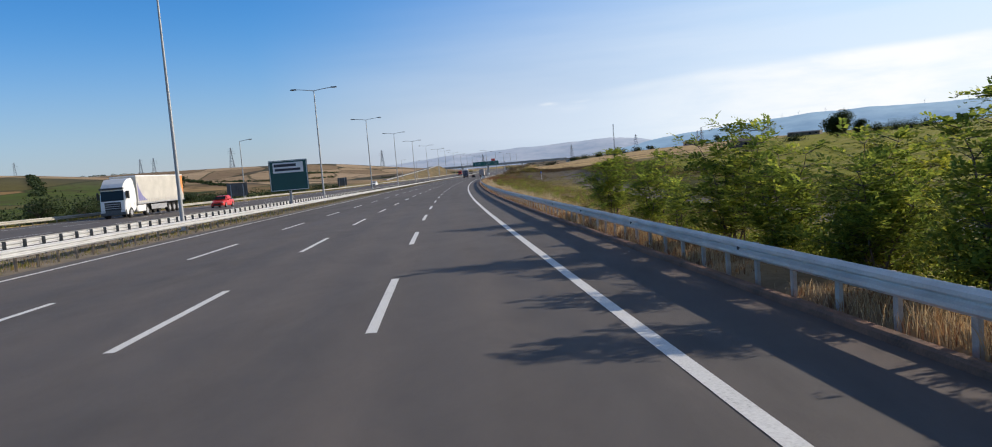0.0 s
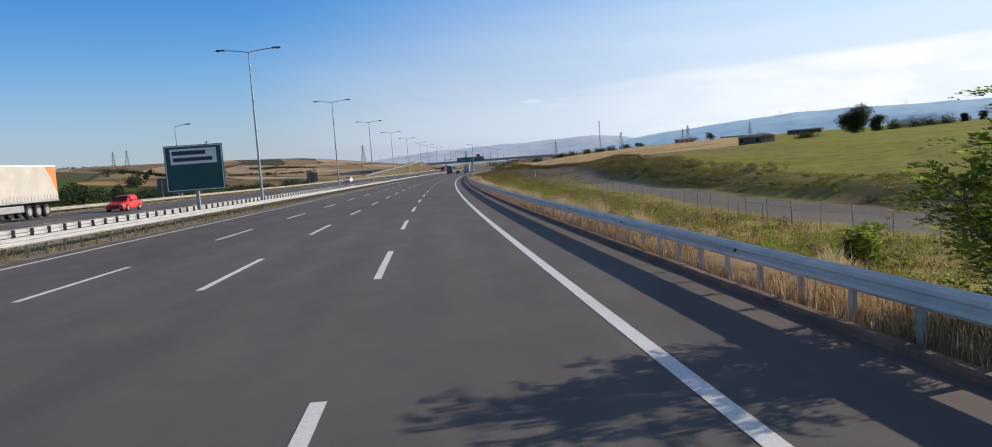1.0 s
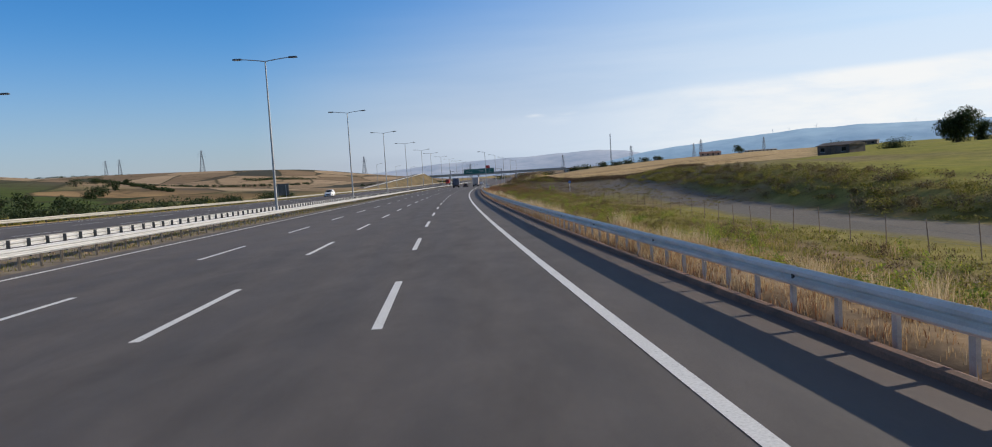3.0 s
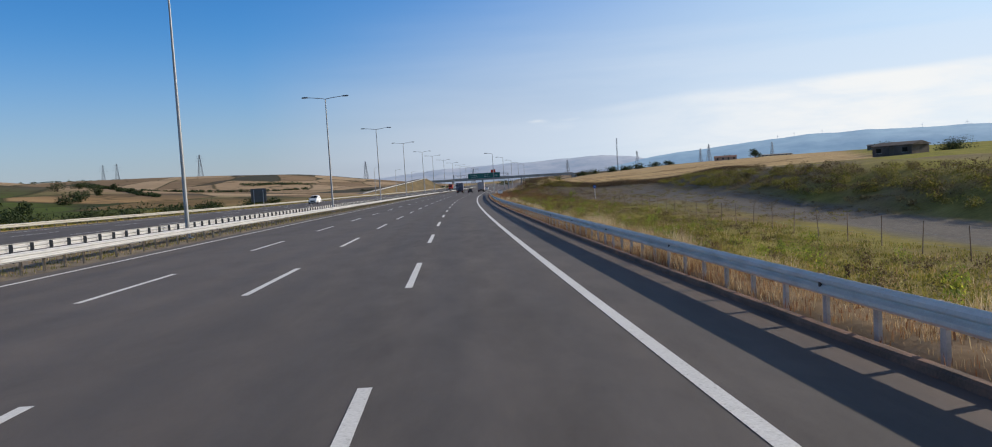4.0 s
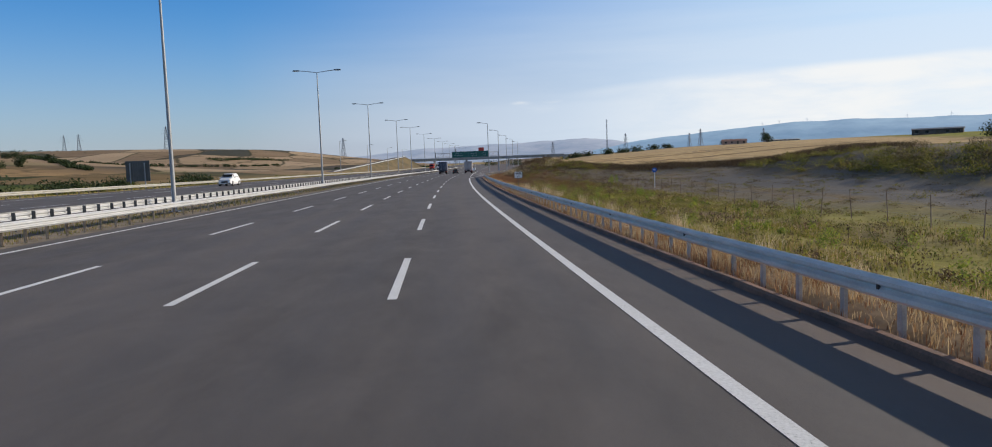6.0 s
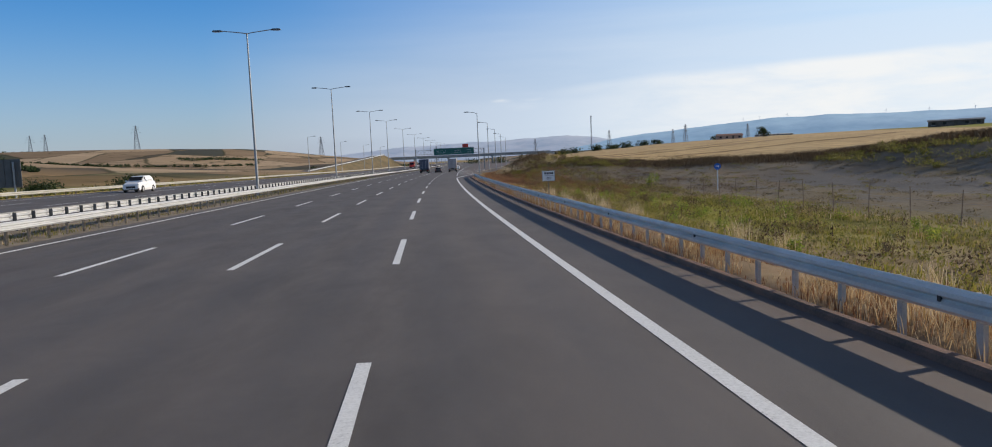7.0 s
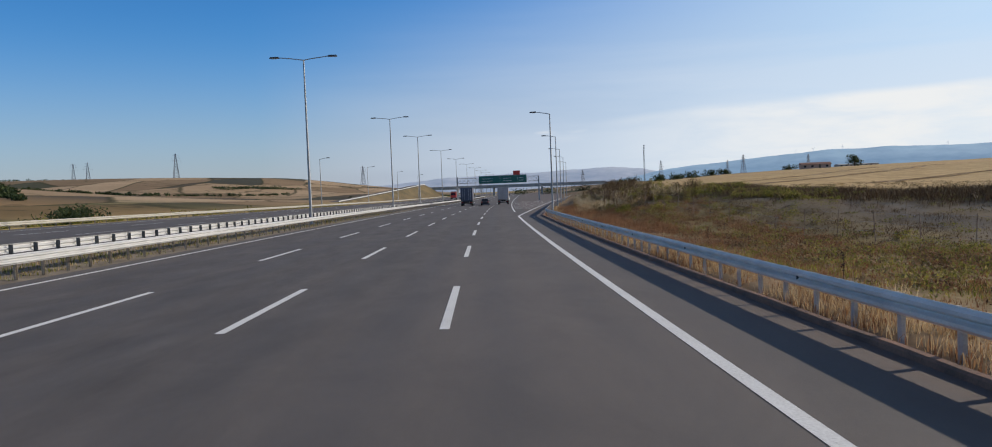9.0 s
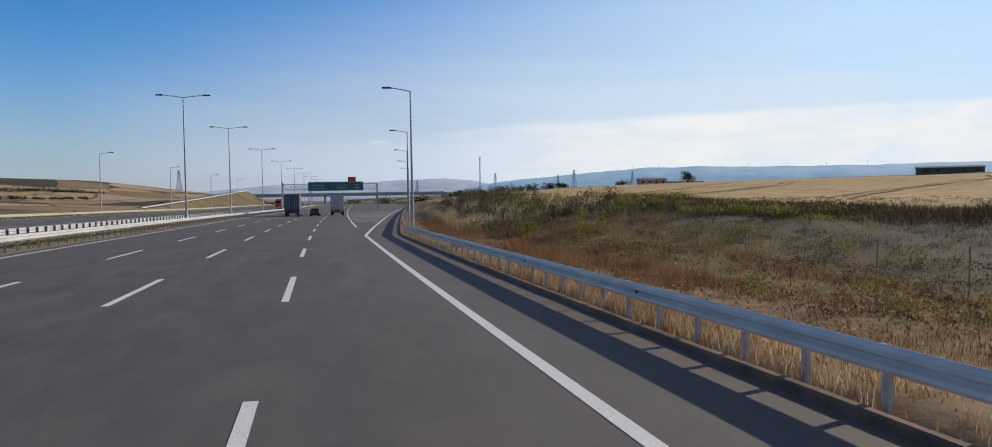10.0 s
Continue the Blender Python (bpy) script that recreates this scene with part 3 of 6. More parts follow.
def left_rise(x, y, u):
    """The hills beyond the far carriageway."""
    d = -u - 40.0
    z = 1.1 - 1.8 * min(1.0, d / 25.0)
    z += 30.0 * bell(x, y, -430, 520, 210, 240) * min(1.0, d / 80.0)
    far = min(1.0, max(0.0, (y - 350.0) / 700.0)) * min(1.0, max(0.0, d - 40.0) / 260.0)
    z += far * 37.0 * (0.75 * bell(x, y, -560, 1250, 520, 420) + 0.7 * bell(x, y, -1150, 1250, 600, 600) + 0.45 * bell(x, y, -150, 1600, 380, 400))
    z += min(1.0, max(0.0, d) / 300.0) * 3.0 * noise.noise(Vector((x * 0.004, y * 0.004, 0.3)))
    return z


def ground_z(y, u):
    """The height of the land at y, u metres right of the edge line."""
    z0 = edge_z(y)
    if u > 2.55:
        v = max(2.6, u - ramp(y) * max(0.0, 1.0 - max(0.0, u - 10.0) / 60.0))
        k = np.interp(y, RIGHT_S, range(len(RIGHT_S)))
        i = min(int(k), len(RIGHT_S) - 2)
        row = RIGHT_Z[i] * (1 - (k - i)) + RIGHT_Z[i + 1] * (k - i)
        z = float(np.interp(v, RIGHT_U, row))
        m = u - service_u(y) - 12.0       # an overgrown bank of spoil behind the service road
        z += float(np.interp(y, [95, 130, 158, 185, 215, 240, 262], [0, 0.35, 0.8, 0.85, 0.8, 0.7, 0])) * math.exp(-(m / (4.2 if m < 0 else 9.0)) ** 2)
        rough = min(1.0, max(0.0, v - 4.5) / 5.0)
        z += rough * (0.16 * noise.noise(Vector((u * 0.35, y * 0.2, 4.0))) + 0.35 * noise.noise(Vector((u * 0.06, y * 0.04, 9.0))))
        return z0 + z
    if u < -39.0:
        return z0 + left_rise(edge_x(y) + u, y, u)
    return z0 + cross(u) - 0.35


def wheat_edge(y):
    """Where the stubble field begins above the cutting."""
    return float(np.interp(y, [150, 200, 255, 290, 315, 340, 400], [80, 58, 41, 26, 20, 15, 13]))


def steps(a, b, first, grow):
    out, d = [a], first
    while out[-1] < b:
        out.append(out[-1] + d)
        d *= grow
    return out


us = [-u for u in reversed(steps(39.2, 3200, 3.0, 1.09))] + [-38.9, -30, -17, -5, 2.5] + steps(2.65, 62, 0.62, 1.018) + steps(64, 3200, 3.0, 1.1)
ys = [-y for y in reversed(steps(4.0, 260, 4.0, 1.06))] + steps(0.0, 420, 3.0, 1.0) + steps(425, 4600, 6.0, 1.06)
gv, gc = [], []
for y in ys:
    ex = edge_x(y)
    for u in us:
        gv.append((ex + u, y, ground_z(y, u)))
        n1 = noise.noise(Vector((u * 0.12, y * 0.06, 2.0)))
        n2 = noise.noise(Vector((u * 0.5, y * 0.3, 7.0)))
        dry, green, grit, crop = 0.35, 0.2, 0.0, 0.0
        if u > 2.5:
            v = u - ramp(y)
            dry = 0.18 + 0.3 * n2 if v < 6 else max(0.1, 0.55 + 0.8 * n1)
            green = min(1.0, max(0.0, (v - 5.5) / 4.0)) * min(1.0, max(0.0, 0.62 + 0.9 * n1 + 0.4 * n2))
            green, dry = min(0.9 if 150 < y < 242 else 0.6, green), dry * (0.35 if v > 6 else 1.0)
            c = service_u(y)
            if y < 262:
                w = min(1.0, max(0.0, 3.7 + 0.5 * n2 - abs(u - c)))
                grit = w * min(1.0, (262 - y) / 25.0)
            grey = min(1.0, max(0.0, (y - 165) / 35.0)) * min(1.0, max(0.0, 330 - y) / 30.0) * min(1.0, max(0.0, (v - 15) / 8.0)) * (1.0 - min(1.0, max(0.0, v - wheat_edge(y) + 5.0) / 4.0))
            grit = max(grit, grey * (0.55 + 0.7 * n2))
            green, dry = green * (1.0 - 0.75 * grey), dry * (1.0 - 0.75 * grey)
            wheat = min(1.0, max(0.0, (v - wheat_edge(y) + 0.6 * n2) / 1.5)) * min(1.0, max(0.0, (y - 235) / 25.0)) * min(1.0, max(0.0, (80.0 + 0.42 * (y - 270.0) - ex - u) / 4.0))
            dry, green, grit = max(dry, wheat), green * (1 - wheat), grit * (1 - wheat)
            lip = min(1.0, max(0.0, (y - 170) / 20.0)) * min(1.0, max(0.0, 345 - y) / 20.0) * min(1.0, max(0.0, 3.2 - abs(v - wheat_edge(y) + 3.2)) / 1.2)
            dry, green, grit = dry * (1 - lip), green * (1 - 0.8 * lip), grit * (1 - lip)
            if y > 235 and 6 < v < 24:
                green, dry = green * 0.45, dry * max(wheat, 0.3)
            pasture = min(1.0, max(0.0, (u - c - 5.0) / 3.0)) * (1 - wheat) * (1 - grey)
            if pasture > 0:
                pasture_green = pasture * (0.9 + 0.3 * n1) * (1.0 - 0.45 * min(1.0, max(0.0, 13.0 - u + c) / 4.0))
                green, dry, grit = max(green, pasture_green), 0.4 * pasture_green, grit * (1 - pasture)
            crop = min(1.0, max(0.0, u - 260) / 80.0) * min(1.0, max(0.0, y - 420) / 60.0) + min(1.0, max(0.0, y - 650) / 150.0)
        elif u < -39:
            dry, green = 0.55 + 0.5 * n1, 0.35 + 0.6 * noise.noise(Vector((u * 0.01, y * 0.01, 3.0)))
            patch = noise.cell(Vector((0.006 * (edge_x(y) + u) + 0.004 * y + 0.3 * n1, 0.0085 * y - 0.003 * u, 3.0)))
            near = min(1.0, max(0.0, -u - 60) / 40.0) * min(1.0, max(0.0, 900 - math.hypot(u, y - 150)) / 200.0)
            green = green * (1 - near) + near * (0.95 if patch > 0.05 else 0.1)
            dry = dry * (1 - near) + near * (0.9 if patch < -0.4 else 0.45)
            crop = min(1.0, max(0.0, -u - 70) / 40.0)
        gc.append([min(1.0, max(0.0, k)) for k in (dry, green, grit, crop)])
W = len(us)
gf = [(j * W + i, j * W + i + 1, (j + 1) * W + i + 1, (j + 1) * W + i) for j in range(len(ys) - 1) for i in range(W - 1)]
ground = plain("ground", gv, gf, M_GROUND, smooth=True)
layer = ground.data.color_attributes.new("cover", "FLOAT_COLOR", "POINT")
layer.data.foreach_set("color", [k for c in gc for k in c])
tagged(ground, "rolling farmland with dry grass, stubble and gravel", "ground", kind="structure")

# ---- far mountains ----


def ridge(name, material, far, bearings, heights, label, seed):
    """A range seen far off: its crest by bearing and height in degrees, sloping up away from the eye."""
    v, f = [], []
    cols = np.arange(bearings[0], bearings[-1], 0.4)
    for b in cols:
        h = float(np.interp(b, bearings, heights)) + 0.07 * noise.noise(Vector((b * 0.55, seed, 0))) + 0.03 * noise.noise(Vector((b * 2.1, seed, 5)))
        for q, (dist, rise) in enumerate(((far - 700, -0.35), (far - 250, 0.55), (far, 1.0), (far + 250, 0.4))):
            a = radians(b)
            z = math.tan(radians(h)) * far * rise if rise > 0 else -40.0
            z += 9.0 * noise.noise(Vector((b * 1.3, q * 2.0, seed))) if q == 1 else 0.0
            v.append((math.sin(a) * dist - 10, math.cos(a) * dist + 130, z))
    for i in range(len(cols) - 1):
        for q in range(3):
            f.append((i * 4 + q, (i + 1) * 4 + q, (i + 1) * 4 + q + 1, i * 4 + q + 1))
    return tagged(plain(name, v, f, material, smooth=True), label, "mountain", kind="structure")


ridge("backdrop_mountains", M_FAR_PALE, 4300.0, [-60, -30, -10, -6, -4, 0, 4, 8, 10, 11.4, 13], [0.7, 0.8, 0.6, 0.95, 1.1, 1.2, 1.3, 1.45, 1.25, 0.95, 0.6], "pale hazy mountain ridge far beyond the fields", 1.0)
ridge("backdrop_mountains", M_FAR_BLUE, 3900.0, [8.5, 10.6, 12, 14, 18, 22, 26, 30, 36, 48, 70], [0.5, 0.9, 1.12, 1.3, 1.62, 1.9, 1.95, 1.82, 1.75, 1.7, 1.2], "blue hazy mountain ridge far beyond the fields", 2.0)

# ---- carriageways ----


def strip(name, u_a, u_b, s_a, s_b, material, up=0.0, parent=None, step=4.0, out_a=0.0, out_b=0.0, label="", cuts=1):
    """A strip laid along the road between two lines; out_a and out_b: how far each line follows the exit lane."""
    v, f = [], []
    n = max(1, int(round((s_b - s_a) / step)))
    w = cuts + 1
    uvs = []
    for j in range(n + 1):
        s = s_a + (s_b - s_a) * j / n
        a, b = u_a + out_a * ramp(s), u_b + out_b * ramp(s)
        for q in range(w):
            u = a + (b - a) * q / cuts
            v.append(at(s, u, up))
            uvs.append((u, s))
    for j in range(n):
        for q in range(cuts):
            f.append((j * w + q, j * w + q + 1, (j + 1) * w + q + 1, (j + 1) * w + q))
    ob = plain(name, v, f, material, parent, label)
    lay = ob.data.uv_layers.new(name="across")
    lay.data.foreach_set("uv", [k for l in ob.data.loops for k in uvs[l.vertex_index]])
    return ob


NEAR, FAR = -100.0, 1150.0
road = tagged(strip("road", -16.4, 2.75, NEAR, FAR, M_ASPHALT, out_b=1.0, cuts=8), "grey asphalt motorway carriageway with four lanes", "road", kind="structure")
road_far = tagged(strip("road", -38.2, -19.9, NEAR, FAR, M_ASPHALT, cuts=8), "grey asphalt carriageway for oncoming traffic", "road", kind="structure")
M_VERGE = grainy("median_gravel", (0.11, 0.085, 0.058), (0.25, 0.205, 0.145), 1.2, 9, 0.95, 0, 0.6, 0.03)
median = tagged(strip("median", -19.9, -16.4, NEAR, FAR, M_VERGE, up=-0.03, cuts=3), "dry soil and gravel strip between the carriageways", "median", kind="structure")
strip("edge_line", -0.11, 0.11, NEAR, 318.0, M_PAINT, 0.006, road, 3.0, 1.0, 1.0, label="worn white solid edge line")
strip("edge_line", -0.11, 0.11, 318.0, 1000.0, M_PAINT, 0.006, road, 4.0, 1.0, 1.0, label="worn white solid edge line")
strip("edge_line", -0.09, 0.09, 322.0, FAR, M_PAINT, 0.0065, road, 4.0, 0.0, 0.0, label="worn white solid edge line")
strip("edge_line", -15.66, -15.48, NEAR, FAR, M_PAINT, 0.006, road, 3.0, label="worn white solid edge line")
strip("edge_line", -20.7, -20.55, NEAR, FAR, M_PAINT, 0.006, road_far, 3.0, label="worn white solid edge line")
strip("edge_line", -36.0, -35.85, NEAR, FAR, M_PAINT, 0.006, road_far, 3.0, label="worn white solid edge line")
for k in range(-3, 56):
    s = 11.53 + 15.0 * k
    for u in (-3.75, -7.5, -11.25):
        strip("lane_dash", u - 0.085, u + 0.085, s, s + 6.07, M_PAINT, 0.006, road, 2.05)
    for u in (-24.4, -28.2, -32.0):
        if k < 40:
            strip("lane_dash", u - 0.07, u + 0.07, s + 4.0, s + 10.0, M_PAINT, 0.006, road_far, 2.0)
for k in range(10):     # chevrons in the nose of the exit
    s = 345.0 + 11.0 * k
    w = ramp(s)
    v = [at(s, 0.3, 0.006), at(s + 1.0, 0.3, 0.006), at(s + 1.0 + w * 0.8, 0.5 * w, 0.006), at(s + w * 0.8, 0.5 * w, 0.006), at(s, w - 0.3, 0.006), at(s + 1.0, w - 0.3, 0.006)]
    plain("chevron", v, [(0, 3, 2, 1), (3, 4, 5, 2)], M_PAINT, road)

# ---- guardrails ----
W_BEAM = [(0.0, 0.0), (0.02, 0.03), (0.08, 0.06), (0.08, 0.12), (0.02, 0.15), (0.0, 0.175), (0.02, 0.2), (0.08, 0.23), (0.08, 0.29), (0.02, 0.32), (0.0, 0.35)]


def beam_mesh(name, u, face, s_a, s_b, low, material, parent, follow=0.0, step=2.0, tall=0.35):
    """A W-profile beam, its ridges turned to face (+1 right, -1 left)."""
    v, f = [], []
    prof = [(d, z * tall / 0.35) for d, z in W_BEAM]
    prof += [(d - 0.006, z) for d, z in reversed(prof)]
    n, w = int((s_b - s_a) / step), len(prof)
    for j in range(n + 1):
        s = s_a + (s_b - s_a) * j / n
        sag = 0.008 * noise.noise(Vector((s * 0.11, u, 0)))
        for d, z in prof:
            v.append(at(s, u + follow * ramp(s) + face * d + sag, low + z + 0.6 * sag))
    for j in range(n):
        for q in range(w):
            r = (q + 1) % w
            f.append((j * w + q, j * w + r, (j + 1) * w + r, (j + 1) * w + q))
    f += [tuple(range(w)), tuple(n * w + q for q in reversed(range(w)))]
    return plain(name, v, f, material, parent)


def post_data(height, face, material, block, wide=0.11):
    """A C-section post with its spacer block; the beam is on the face side."""
    bm = bmesh.new()
    box(bm, (0.006, wide, height + 0.4), (-0.03, 0, (height - 0.4) / 2))
    box(bm, (0.055, 0.006, height + 0.4), (0, wide / 2 - 0.003, (height - 0.4) / 2))
    box(bm, (0.055, 0.006, height + 0.4), (0, 0.003 - wide / 2, (height - 0.4) / 2))
    box(bm, (0.07, min(0.06, wide * 0.8), block), (face * 0.065, 0, height + 0.01 - block / 2))
    me = bpy.data.meshes.new("post")
    bm.to_mesh(me)
    bm.free()
    me.materials.append(material)
    return me


def guardrail(label, u, face, s_a, s_b, top, beam_mat, post_mat, gap=2.0, follow=0.0, picked=(0, 300), sink=0.0, block=0.24, tall=0.35):
    rail = thing("guardrail", Matrix(), label, "guardrail")
    beam_mesh("beam", u, face, s_a, s_b, top - tall, beam_mat, rail, follow, tall=tall)
    me = post_data(top - 0.02, face, post_mat, block, 0.11 if block < 0.3 else 0.055)
    rest = []
    s = s_a + 0.7
    while s < s_b:
        m = stand(s, u - face * 0.11 + follow * ramp(s), -sink)
        if picked[0] <= s <= picked[1]:
            ob = new("post", me)
            ob.parent = rail
            ob.matrix_basis = m
        else:
            rest.append(m)
        s += gap
    if rest:
        v, f = [], []
        for m in rest:
            k = len(v)
            v += [m @ p.co for p in me.vertices]
            f += [tuple(k + q for q in p.vertices) for p in me.polygons]
        tagged(plain("posts", v, f, post_mat, rail), kind="stuff")
    return rail


rail_right = guardrail("galvanised steel W-beam guardrail on posts along the verge", 2.86, -1, -60.0, 620.0, 0.745, M_RAIL, M_RAIL_DULL, 1.4, 1.0, (-6, 330), tall=0.315)
M_REFLECTOR = grainy("dark_reflector", (0.02, 0.016, 0.014), (0.05, 0.035, 0.03), 9, 60, 0.4)
bm = bmesh.new()
box(bm, (0.02, 0.055, 0.10), (0, 0, 0), None, 0.004)
box(bm, (0.03, 0.02, 0.03), (0.02, 0, 0))
reflector = bpy.data.meshes.new("reflector")
bm.to_mesh(reflector)
bm.free()
reflector.materials.append(M_REFLECTOR)
for k in range(42):     # small dark reflectors in the beam's groove
    s = -2.0 + 8.0 * k
    ob = new("reflector", reflector)
    ob.parent = rail_right
    ob.matrix_basis = stand(s, 2.825 + ramp(s), 0.587)
guardrail("pale sunlit W-beam guardrail on brown posts in the median", -16.72, 1, -40.0, 620.0, 0.775, M_RAIL_WHITE, M_POST_RUST, 1.4, 0.0, (0, 330), tall=0.305)
guardrail("pale W-beam guardrail facing the oncoming carriageway, posts outside", -19.0, -1, -20.0, 620.0, 0.69, M_RAIL_WHITE, M_LAMP, 1.4, 0.0, (20, 340), 0.0, 0.33, tall=0.315)
M_RAIL_FAR = steel_material("weathered_pale_rail", (0.34, 0.33, 0.29), (0.46, 0.445, 0.40), 0.6, 0.1)
guardrail("weathered pale W-beam guardrail along the far verge", -38.6, 1, 0.0, 640.0, 0.56, M_RAIL_FAR, M_POST_RUST, 2.0, 0.0, (60, 460), tall=0.315)

# ---- kerb and drains at the outer edge ----
kv, kf = [], []
KERB = [(2.42, -0.05), (2.44, 0.075), (2.475, 0.11), (2.58, 0.115), (2.72, 0.06), (3.0, -0.06)]
ks = np.arange(-60.0, 621.0, 1.5)
for s in ks:
    for u, z in KERB:
        kv.append(at(s, u + ramp(s) + 0.012 * noise.noise(Vector((s * 0.7, u, 0))), z + 0.02 * noise.noise(Vector((s * 0.5, u * 3, 2)))))
for j in range(len(ks) - 1):
    for q in range(len(KERB) - 1):
        kf.append((j * 6 + q, j * 6 + q + 1, (j + 1) * 6 + q + 1, (j + 1) * 6 + q))
M_KERB = grainy("dusty_asphalt_kerb", (0.085, 0.055, 0.042), (0.25, 0.13, 0.085), 1.5, 30, 0.9, 0, 0.5, 0.01)
tagged(plain("kerb", kv, kf, M_KERB), "low dusty asphalt kerb along the hard shoulder", "kerb", kind="structure")

# ---- street lamps ----


def lamp_post(m, height, arms, label, group):
    lamp = thing("street_lamp", m, label, "street lamp", group)
    one_box("base_plate", (0.5, 0.5, 0.06), (0, 0, 0.03), M_POLE, lamp, 0.01)
    one_bar("pole", (0, 0, 0.05), (0, 0, height), 0.125, M_POLE, lamp, 0.055, 12)
    for side, reach in arms:
        bm = bmesh.new()
        for k in range(4):
            a, b = k / 4, (k + 1) / 4
            bar(bm, (side * reach * a, 0, height - 0.05 + 0.28 * a ** 0.8), (side * reach * b, 0, height - 0.05 + 0.28 * b ** 0.8), 0.042, 0.038, 8)
        part("arm", bm, M_POLE, lamp)
        head = one_box("lamp_head", (0.85, 0.32, 0.14), (side * (reach + 0.32), 0, height + 0.24), M_LAMP, lamp, 0.045, "dark lamp housing", taper=(0.8, 0.7))
        one_box("lens", (0.5, 0.22, 0.03), (side * (reach + 0.36), 0, height + 0.16), M_HEADLAMP, head, 0.01)
    return lamp


first = lamp_post(stand(45.7, -17.85), 13.7, ((-1, 2.1), (1, 2.1)), "tall grey twin-arm street lamp standing in the median", "median street lamps")
for s in (-3.0, 94.3, 143.0, 191.9, 240.3, 287.6, 337.0, 372.0, 420.0, 468.0, 516.0, 564.0, 612.0, 660.0, 708.0):
    copy_thing(first, stand(s, -17.85))
single = lamp_post(stand(310.0, 4.1, -0.1), 11.4, ((-1, 1.55),), "grey single-arm street lamp behind the verge guardrail", "verge street lamps")
for s in (346.0, 382.0, 418.0, 454.0):
    copy_thing(single, stand(s, 3.6 + ramp(s), -0.1))
farlamp = lamp_post(stand(395.0, -43.0, -0.3), 11.0, ((1, 1.6),), "grey single-arm street lamp beyond the far carriageway", "far street lamps")
for s in (140.0, 450.0, 505.0, 560.0):
    copy_thing(farlamp, stand(s, -43.0 if s > 200 else -40.5, -0.3))

# ---- signs ----


def text_plate(name, words, size, m, material, parent):
    cu = bpy.data.curves.new(name, "FONT")
    cu.body, cu.size, cu.align_x, cu.align_y, cu.extrude = words, size, "CENTER", "CENTER", 0.002
    tmp = bpy.data.objects.new(name, cu)
    me = bpy.data.meshes.new_from_object(tmp)
    bpy.data.objects.remove(tmp)
    me.materials.append(material)
    ob = new(name, me)
    ob.parent = parent
    ob.matrix_basis = m
    return ob


def info_sign(m):
    """A green board with a white notice on it; it faces -y."""
    sign = thing("road_sign", m, "large dark green road sign with a white notice panel", "road sign")
    one_box("post", (0.22, 0.22, 2.3), (0, 0.12, 1.0), M_POLE, sign, 0.02)
    board = one_box("board", (3.75, 0.09, 3.05), (0, 0, 3.35), M_SIGN_GREEN, sign, 0.02)
    for x, z, w, h in ((0, 4.8, 3.62, 0.05), (0, 1.9, 3.62, 0.05), (-1.8, 3.35, 0.05, 2.9), (1.8, 3.35, 0.05, 2.9)):
        one_box("border", (w, 0.012, h), (x, -0.05, z), M_SIGN_WHITE, board, label="thin pale border line")
    notice = one_box("notice_panel", (2.95, 0.03, 1.02), (0.0, -0.062, 4.13), M_SIGN_WHITE, board, 0.005, "white notice panel")
    one_box("lettering", (2.15, 0.012, 0.27), (-0.28, -0.084, 4.36), M_SIGN_INK, board)
    one_box("lettering", (2.5, 0.012, 0.24), (-0.05, -0.084, 3.93), M_SIGN_INK, board)
    for z in (2.35, 4.4):
        one_box("rail", (3.6, 0.06, 0.1), (0, 0.075, z), M_POLE, board)
    return sign


info_sign(stand(77.1, -18.1, 0.0, 4.0))


def sign_from_behind(m, w, h, low):
    """A board for the other carriageway; its grey back is turned to -y."""
    sign = thing("road_sign", m, "grey unpainted back of a road sign for oncoming traffic", "road sign", "signs for oncoming traffic")
    back = one_box("board", (w, 0.06, h), (0, 0, low + h / 2), M_SIGN_BACK, sign, 0.015)
    for k in range(5):
        one_box("stiffener", (0.06, 0.05, h * 0.96), (-w * 0.42 + k * w * 0.21, -0.055, low + h / 2), M_SIGN_BACK, back)
    for x in (-w * 0.3, w * 0.3):
        one_box("post", (0.14, 0.14, low + h * 0.9 + 1.5), (x, -0.13, (low + h * 0.9) / 2 - 0.75), M_POLE, sign, 0.015)
    return sign


sign_from_behind(stand(136.0, -40.6, -0.4), 3.6, 2.3, 1.3)
sign_from_behind(stand(247.0, -42.2, -0.4), 3.0, 2.6, 1.3)


def km_sign(m):
    sign = thing("distance_sign", m, "small white sign with dark lettering on a thin post", "road sign")
    one_bar("post", (0, 0.03, -0.9), (0, 0.03, 2.0), 0.032, M_LAMP, sign)
    board = one_box("board", (0.92, 0.02, 0.74), (0, 0, 1.68), M_SIGN_WHITE, sign, 0.004)
    for x, z, w, h in ((0, 2.03, 0.9, 0.018), (0, 1.33, 0.9, 0.018), (-0.44, 1.68, 0.018, 0.7), (0.44, 1.68, 0.018, 0.7), (0.05, 1.70, 0.66, 0.016)):
        one_box("line", (w, 0.006, h), (x, -0.013, z), M_SIGN_INK, board)
    for x, w in ((-0.24, 0.12), (-0.06, 0.14), (0.12, 0.1), (0.27, 0.12)):
        one_box("lettering", (w, 0.006, 0.15), (x, -0.013, 1.87), M_SIGN_INK, board)
    text_plate("lettering", "001", 0.25, pose(0.03, -0.014, 1.5, 90, 0, 0), M_SIGN_INK, board)
    return sign


km_sign(stand(214.7, 3.5, 0.30, 3.0) @ Matrix.Scale(0.76, 4))


